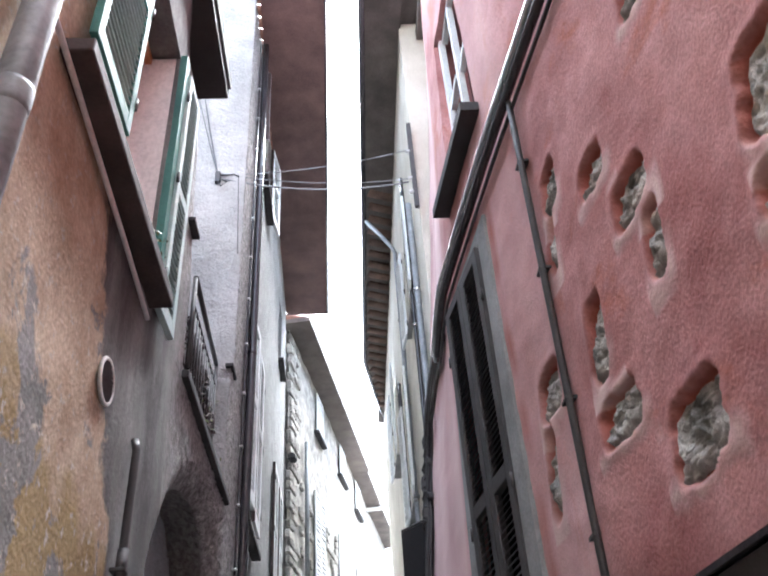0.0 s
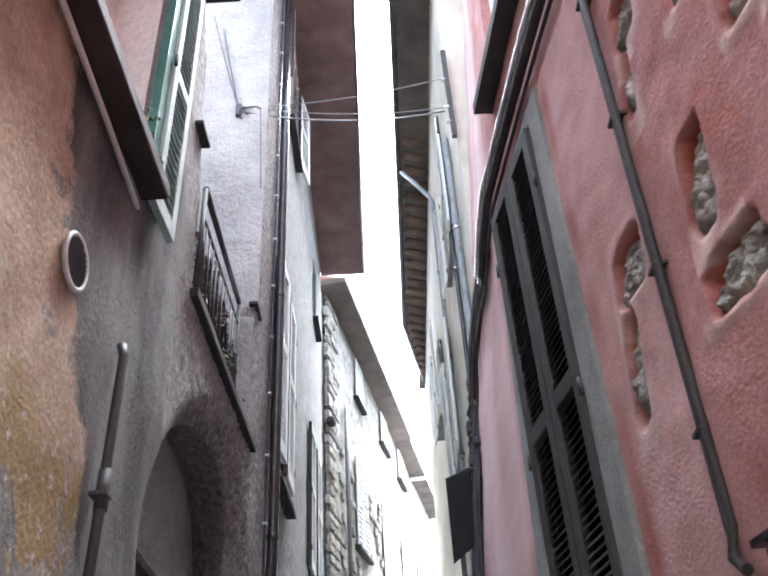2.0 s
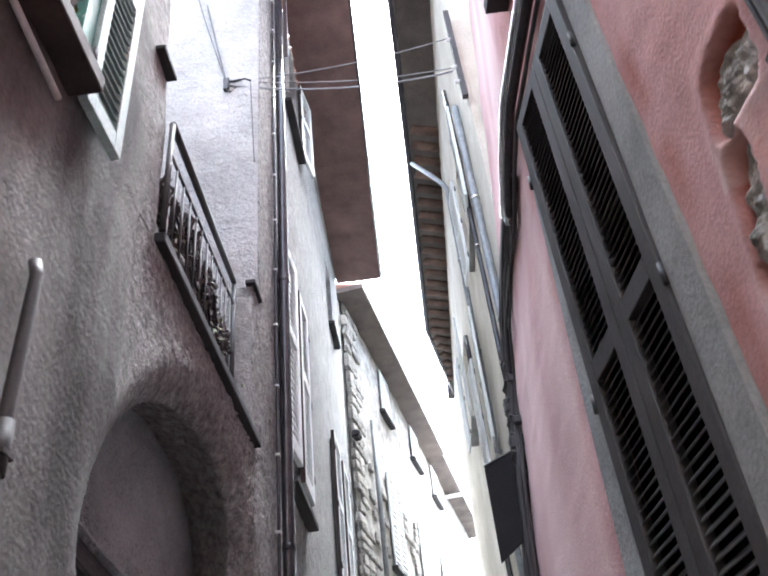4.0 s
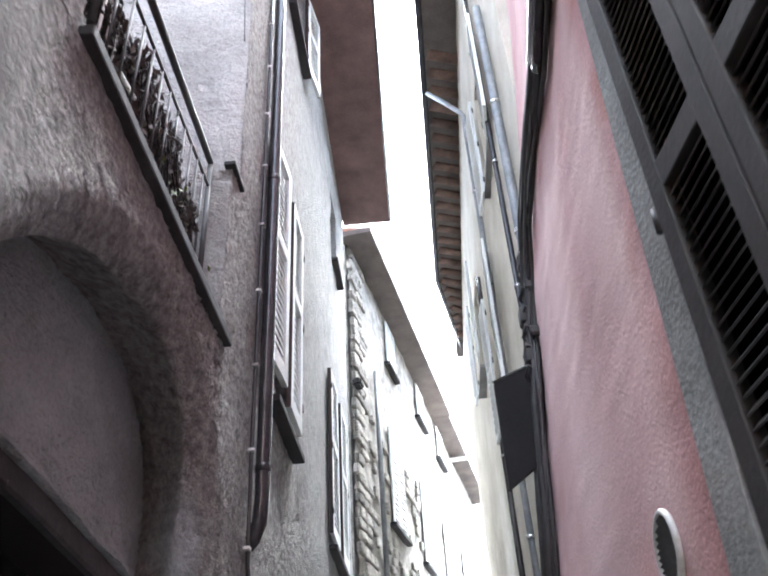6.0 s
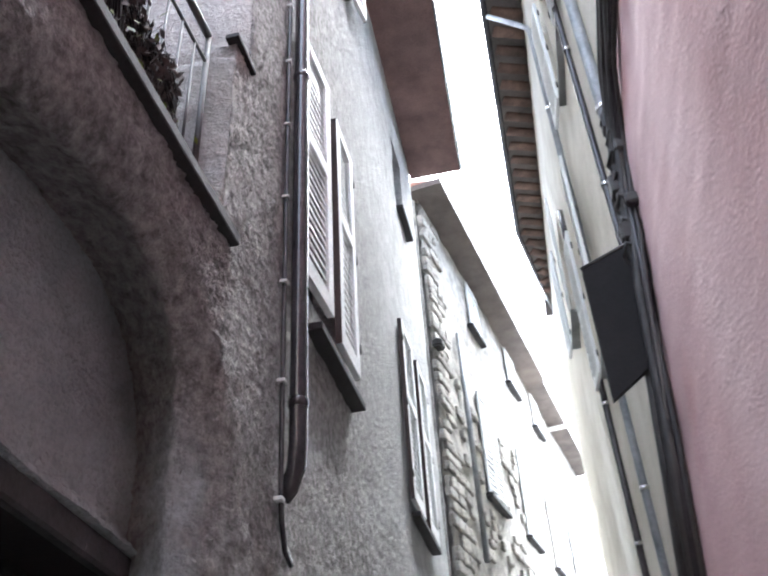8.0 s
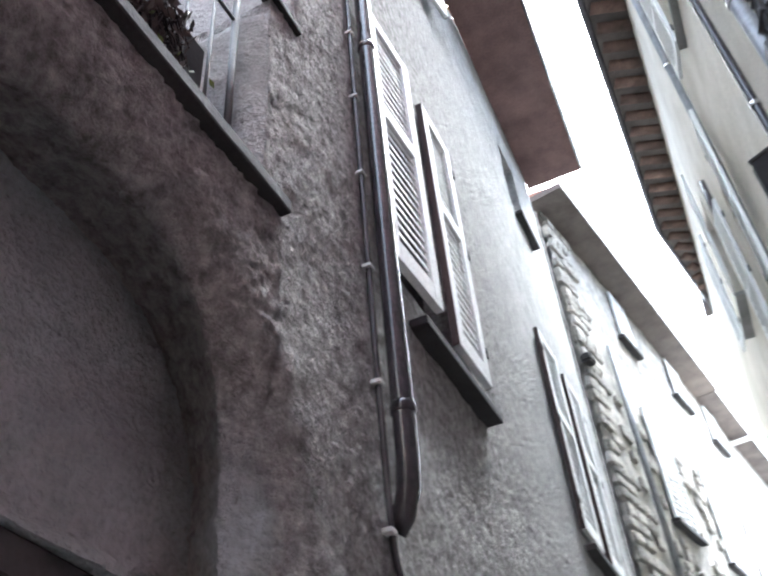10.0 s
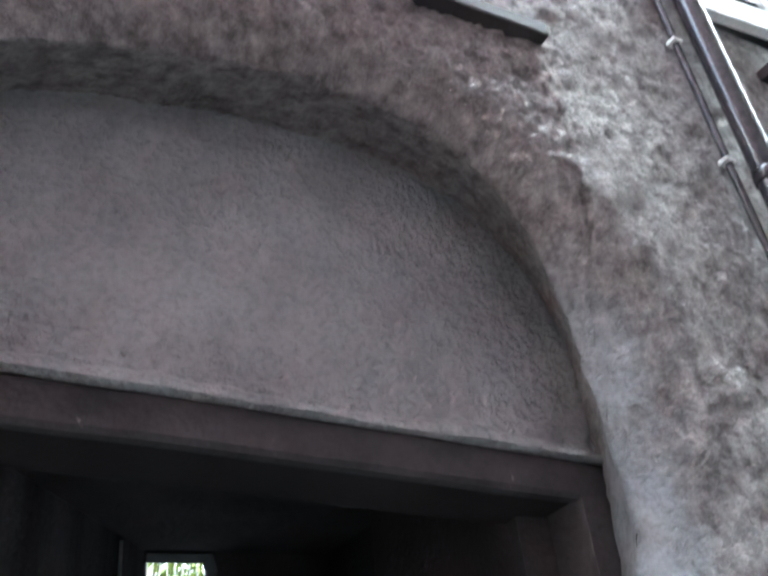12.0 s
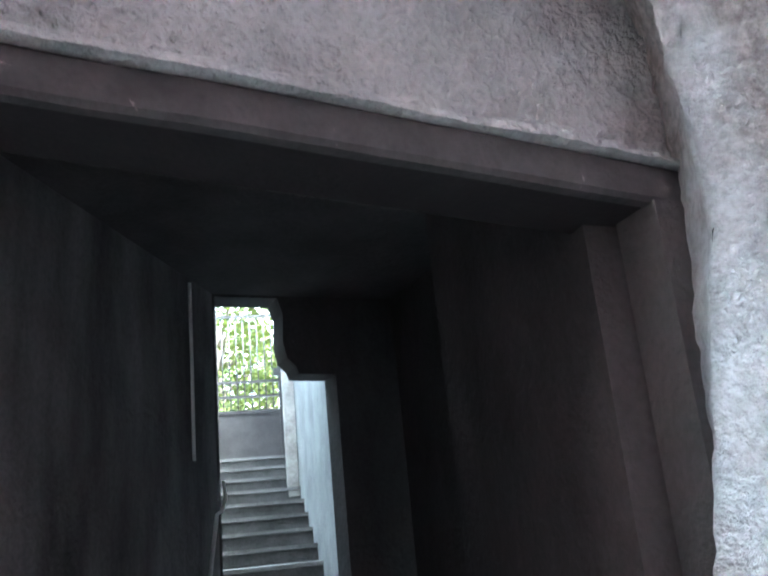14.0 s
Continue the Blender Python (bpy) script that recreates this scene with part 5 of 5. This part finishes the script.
# slate coping stones on the corners of the terrace walls
for x0, x1, y0, y1, z, lab in ((LX - 0.06, LX + 0.035, 4.55, 4.78, 5.62, "small slate coping on the orange house"), (LX - 0.05, LX + 0.03, 6.90, 7.19, 5.79, "small slate coping on the pier of the tall house")):
    tagged(part("coping", box(nb(), x0, x1, y0, y1, z, z + 0.035, 0.004), M_SLATE), lab, "coping")

# plants and odds behind the railing
tp_ = empty("terrace_plant", LX - 0.15, 6.2, 4.47, "straggling green plant behind the terrace railing", "plant", "terrace plants")
bm = nb()
for s in range(9):
    x, y = LX - 0.10 - rnd.uniform(0, 0.15), rnd.uniform(5.1, 6.6)
    h = rnd.uniform(0.35, 0.8)
    tube(bm, [(x, y, 4.48), (x + 0.02, y + 0.04, 4.48 + h * 0.6), (x + rnd.uniform(-0.05, 0.06), y + 0.1, 4.48 + h)], 0.005, 5)
under("stem_cluster", bm, M_BARK, tp_)
bm = nb()
for k in range(130):
    p = Vector((LX - 0.10 + rnd.gauss(0, 0.06), rnd.uniform(5.0, 6.7), 4.55 + abs(rnd.gauss(0, 0.25))))
    u = Vector((rnd.uniform(-1, 1), rnd.uniform(-1, 1), rnd.uniform(-1, 1))).normalized() * rnd.uniform(0.015, 0.03)
    w = u.orthogonal().normalized() * u.length * 0.5
    bm.faces.new([bm.verts.new(p + d) for d in (-u, w, u, -w)])
under("leaves", bm, M_LEAF, tp_)
pot = empty("flower_trough", LX - 0.2, 6.1, 4.47, "dark plastic flower trough behind the railing", "planter")
under("trough", box(nb(), LX - 0.50, LX - 0.22, 5.55, 6.80, 4.475, 5.30, 0.02), M_BOARD, pot)
drier = empty("clothes_airer", LX - 0.1, 5.2, 4.47, "white folding clothes airer behind the railing", "airer")
for y in (5.0, 5.08, 5.16, 5.24):
    under("bar", tube(nb(), [(LX - 0.06, y, 4.48), (LX - 0.06, y + 0.02, 5.05)], 0.008, 6), M_WHITE, drier)
under("bar", tube(nb(), [(LX - 0.06, 4.98, 5.0), (LX - 0.06, 5.3, 5.0)], 0.008, 6), M_WHITE, drier)
under("bar", tube(nb(), [(LX - 0.06, 5.2, 4.75), (LX - 0.06, 5.45, 4.80)], 0.012, 6), M_WHITE, drier)

# wires across the alley
K = Vector((-1.40, 7.10, 8.65))
kn = empty("wire_bracket", K.x, K.y, K.z, "rusty wire bracket on the pale side wall", "bracket")
bm = nb()
box(bm, K.x - 0.03, K.x + 0.03, 7.08, 7.14, K.z - 0.12, K.z + 0.06, 0.006)
tube(bm, [(K.x, 7.1, K.z), (K.x + 0.2, 7.07, K.z - 0.02), (K.x + 0.26, 7.08, K.z - 0.05)], 0.010, 6)
tube(bm, [(K.x, 7.1, K.z - 0.1), (K.x + 0.05, 7.06, K.z - 0.22), (K.x + 0.12, 7.06, K.z - 0.15), (K.x + 0.02, 7.07, K.z - 0.08)], 0.008, 6)
under("bracket", bm, M_IRON, kn)
for a, b, d, r, lab in ((K, (1.0, 7.5, 9.45), 0.10, 0.007, "pale grey wire sagging across the alley"), (K + Vector((0, 0, -0.05)), (0.98, 7.5, 8.86), 0.16, 0.012, "knotted rope of wires sagging across the alley"), (K + Vector((0.02, 0, 0.03)), (0.98, 7.5, 8.92), 0.12, 0.007, "pale grey wire sagging across the alley"),
                        (K, (-1.66, 7.10, 10.1), 0.03, 0.010, "dark wire rising up the side wall"), (K, (-1.80, 7.08, 10.4), 0.05, 0.007, "dark wire rising up the side wall"), (K + Vector((0.25, 0, 0)), (-1.10, 7.10, 7.4), 0.02, 0.006, "thin wire down the side wall")):
    tagged(part("overhead_wire", tube(nb(), sag(a, b, d, 12), r * 0.9, 6), M_ZINC if b[0] > 0 else M_CABLE), lab, "wire", "wires at the bend")
wb = empty("wire_rack", 1.05, 7.6, 8.4, "dark upright iron wire rack on the house corner", "bracket")
ur_ = under("upright", box(nb(), 1.03, 1.09, 7.50, 7.56, 8.45, 10.0, 0.004), M_IRON, wb)
for z in (8.7, 8.95, 9.45):
    part("insulator", tube(nb(), [(0.98, 7.52, z), (1.04, 7.52, z)], 0.025, 8), M_WHITE, ur_, "white insulator")

# stone house: windows, pipe, corner stones
def l3_window(a0, a1, z0, z1, label):
    root = empty("window_stone_house", *(L3 @ Vector(((a0 + a1) / 2, 0, z0))), label, "window", kind="structure")
    bm = nb()
    lbox(bm, L3, a0 - 0.1, a1 + 0.1, 0.0, 0.14, z0 - 0.09, z0 - 0.02)
    under("window_sill", bm, M_SLATE, root)
    for k, (b0, b1) in enumerate(((a0, (a0 + a1) / 2 - 0.03), ((a0 + a1) / 2 + 0.03, a1))):
        bm = nb()
        lbox(bm, L3, b0, b0 + 0.06, 0.045, 0.085, z0, z1)
        lbox(bm, L3, b1 - 0.06, b1, 0.045, 0.085, z0, z1)
        for q in (z0, (z0 + z1) / 2 - 0.04, z1 - 0.08):
            lbox(bm, L3, b0 + 0.061, b1 - 0.061, 0.047, 0.083, q, q + 0.08)
        n = int((z1 - z0) / 0.11)
        for i in range(n):
            lbox(bm, L3, b0 + 0.062, b1 - 0.062, 0.055, 0.075, z0 + (i + 0.25) * (z1 - z0) / n, z0 + (i + 0.8) * (z1 - z0) / n)
        under("shutter", bm, M_SHUT_W, root, "pale closed shutter")
    # dark sheet on the wall face, in place of shade behind the shutters
    bm = nb()
    lbox(bm, L3, a0 + 0.02, a1 - 0.02, 0.03, 0.043, z0, z1)
    under("dark_interior", bm, M_GLASSDARK, root)


for w_ in ((2.75, 3.55, 11.0, 12.1), (5.9, 6.8, 11.2, 12.15), (8.6, 9.5, 11.2, 12.15), (2.45, 3.6, 7.25, 9.3), (5.45, 6.5, 7.35, 9.3), (8.3, 9.3, 7.4, 9.3), (11.2, 12.2, 7.5, 9.4), (2.5, 3.5, 3.5, 5.4), (5.6, 6.6, 3.6, 5.4)):
    l3_window(*w_, "window with pale closed shutters on the stone house")
fp = empty("downpipe", *(L3 @ Vector((1.55, 0.06, 6.3))), "thin grey downpipe on the stone house", "pipe")
under("pipe", tube(nb(), [L3 @ Vector((1.6, 0.07, 5.8)), L3 @ Vector((1.57, 0.07, 8)), L3 @ Vector((1.55, 0.07, 10.1))], 0.05, 10), M_ZINC, fp)
cb2 = empty("stone_corbel", *(L3 @ Vector((0.05, 0.1, 9.1))), "dark projecting stone block on the house corner", "corbel")
bm = nb()
lbox(bm, L3, -0.05, 0.20, 0.0, 0.17, 8.97, 9.12)
bmesh.ops.bevel(bm, geom=list(bm.edges), offset=0.03, segments=2, affect="EDGES")
under("block", bm, M_SLATE, cb2)
# the strap round the far eave
bm = nb()
lbox(bm, L3, 11.0, 11.2, -0.02, 0.56, 12.1, 12.16)
tagged(part("eave_strap", bm, M_WHITE), "pale strap hanging under the far eave", "strap")

# rubble stones of the corner and the lower face, set proud
sm = []
for v in range(6):
    bm = nb()
    bmesh.ops.create_cube(bm, size=1.0)
    bmesh.ops.bevel(bm, geom=list(bm.edges), offset=0.14, segments=1, affect="EDGES")
    for q in bm.verts:
        q.co += Vector(noise.noise_vector(q.co * 2 + Vector((v * 5, 0, 0)))) * 0.13
    me = bpy.data.meshes.new("stone_piece")
    bm.to_mesh(me)
    bm.free()
    me.materials.append(M_BLOCK)
    sm.append(me)
end_wall = bpy.data.objects["wall_end_stone"]
rnd = random.Random(21)
z = 4.2
count = 0
WINS = ((2.4, 3.7, 7.1, 9.4), (5.4, 6.6, 7.2, 9.4), (2.4, 3.6, 3.3, 5.5), (2.6, 3.7, 10.85, 12.2), (1.4, 1.72, 5.5, 10.3))
while z < 12.1 and count < 300:
    hgt = rnd.uniform(0.13, 0.24)
    a = -0.02 + rnd.uniform(0, 0.1)
    lim = 0.75 if z > 9.2 else 5.2
    while a < lim and count < 300:
        w = rnd.uniform(0.18, 0.42)
        if rnd.random() < (0.9 if a < 0.6 else 0.42) and not any(q[0] - w / 2 < a + w / 2 < q[1] + w / 2 and q[2] - 0.1 < z < q[3] for q in WINS):
            ob = new("stone", rnd.choice(sm))
            ob.parent = end_wall
            ob.matrix_basis = L3 @ Matrix.Translation((a + w / 2, 0.01, z)) @ Matrix.Rotation(rnd.uniform(-0.06, 0.06), 4, "Y") @ Matrix.Diagonal((w * 0.96, 0.12, hgt * 0.95, 1))
            count += 1
        a += w + 0.012
    z += hgt + 0.012


# dry stems tangled behind the terrace railing
def dry_plant(x, y, z, h, r, seed):
    rnd = random.Random(seed)
    root = empty("dry_plant", x, y, z, "tangled dark dry climbing plant behind the railing", "plant", "terrace plants")
    bm = nb()
    for i in range(190):
        a, q = rnd.uniform(0, 6.28), r * rnd.uniform(0.3, 1.0)
        top = h * rnd.uniform(0.5, 1.0)
        end = (x + math.cos(a) * q * 0.35, y + math.sin(a) * q, z + top * rnd.uniform(0.3, 0.9))
        mid = (x + math.cos(a) * q * 0.2 + rnd.gauss(0, 0.01), y + math.sin(a) * q * 0.55 + rnd.gauss(0, 0.03), z + top)
        tube(bm, [(x + rnd.gauss(0, 0.02), y + rnd.gauss(0, 0.04), z), mid, end], [0.006, 0.0045, 0.002], 4)
    under("stem_tangle", bm, M_DARKWOOD, root)
    bm = nb()
    for i in range(520):
        a, q = rnd.uniform(0, 6.28), r * rnd.uniform(0.2, 1.0)
        p = Vector((x + math.cos(a) * q * 0.3, y + math.sin(a) * q, z + h * rnd.uniform(0.1, 1.0)))
        u = Vector((rnd.uniform(-1, 1), rnd.uniform(-1, 1), rnd.uniform(-1, 0.3))).normalized() * rnd.uniform(0.018, 0.04)
        w = u.orthogonal().normalized() * u.length * 0.4
        bm.faces.new([bm.verts.new(p + d) for d in (-u, w, u, -w)])
    under("withered_foliage", bm, M_BROWN, root)


for y_, h_, seed_ in ((5.12, 0.50, 21), (5.55, 0.60, 22), (5.95, 0.60, 23), (6.3, 0.40, 24)):
    dry_plant(LX - 0.10, y_, 4.60, h_, 0.26, seed_)
lin_ = nb()
box(lin_, -1.358, LX - 0.03, WA[1] - 0.014, WA[1] - 0.003, WA[2] + 0.02, WA[3] - 0.02)
tagged(part("trim_window_jamb", lin_, M_REVEAL), "pinkish white plastered window jamb", "trim", kind="structure")
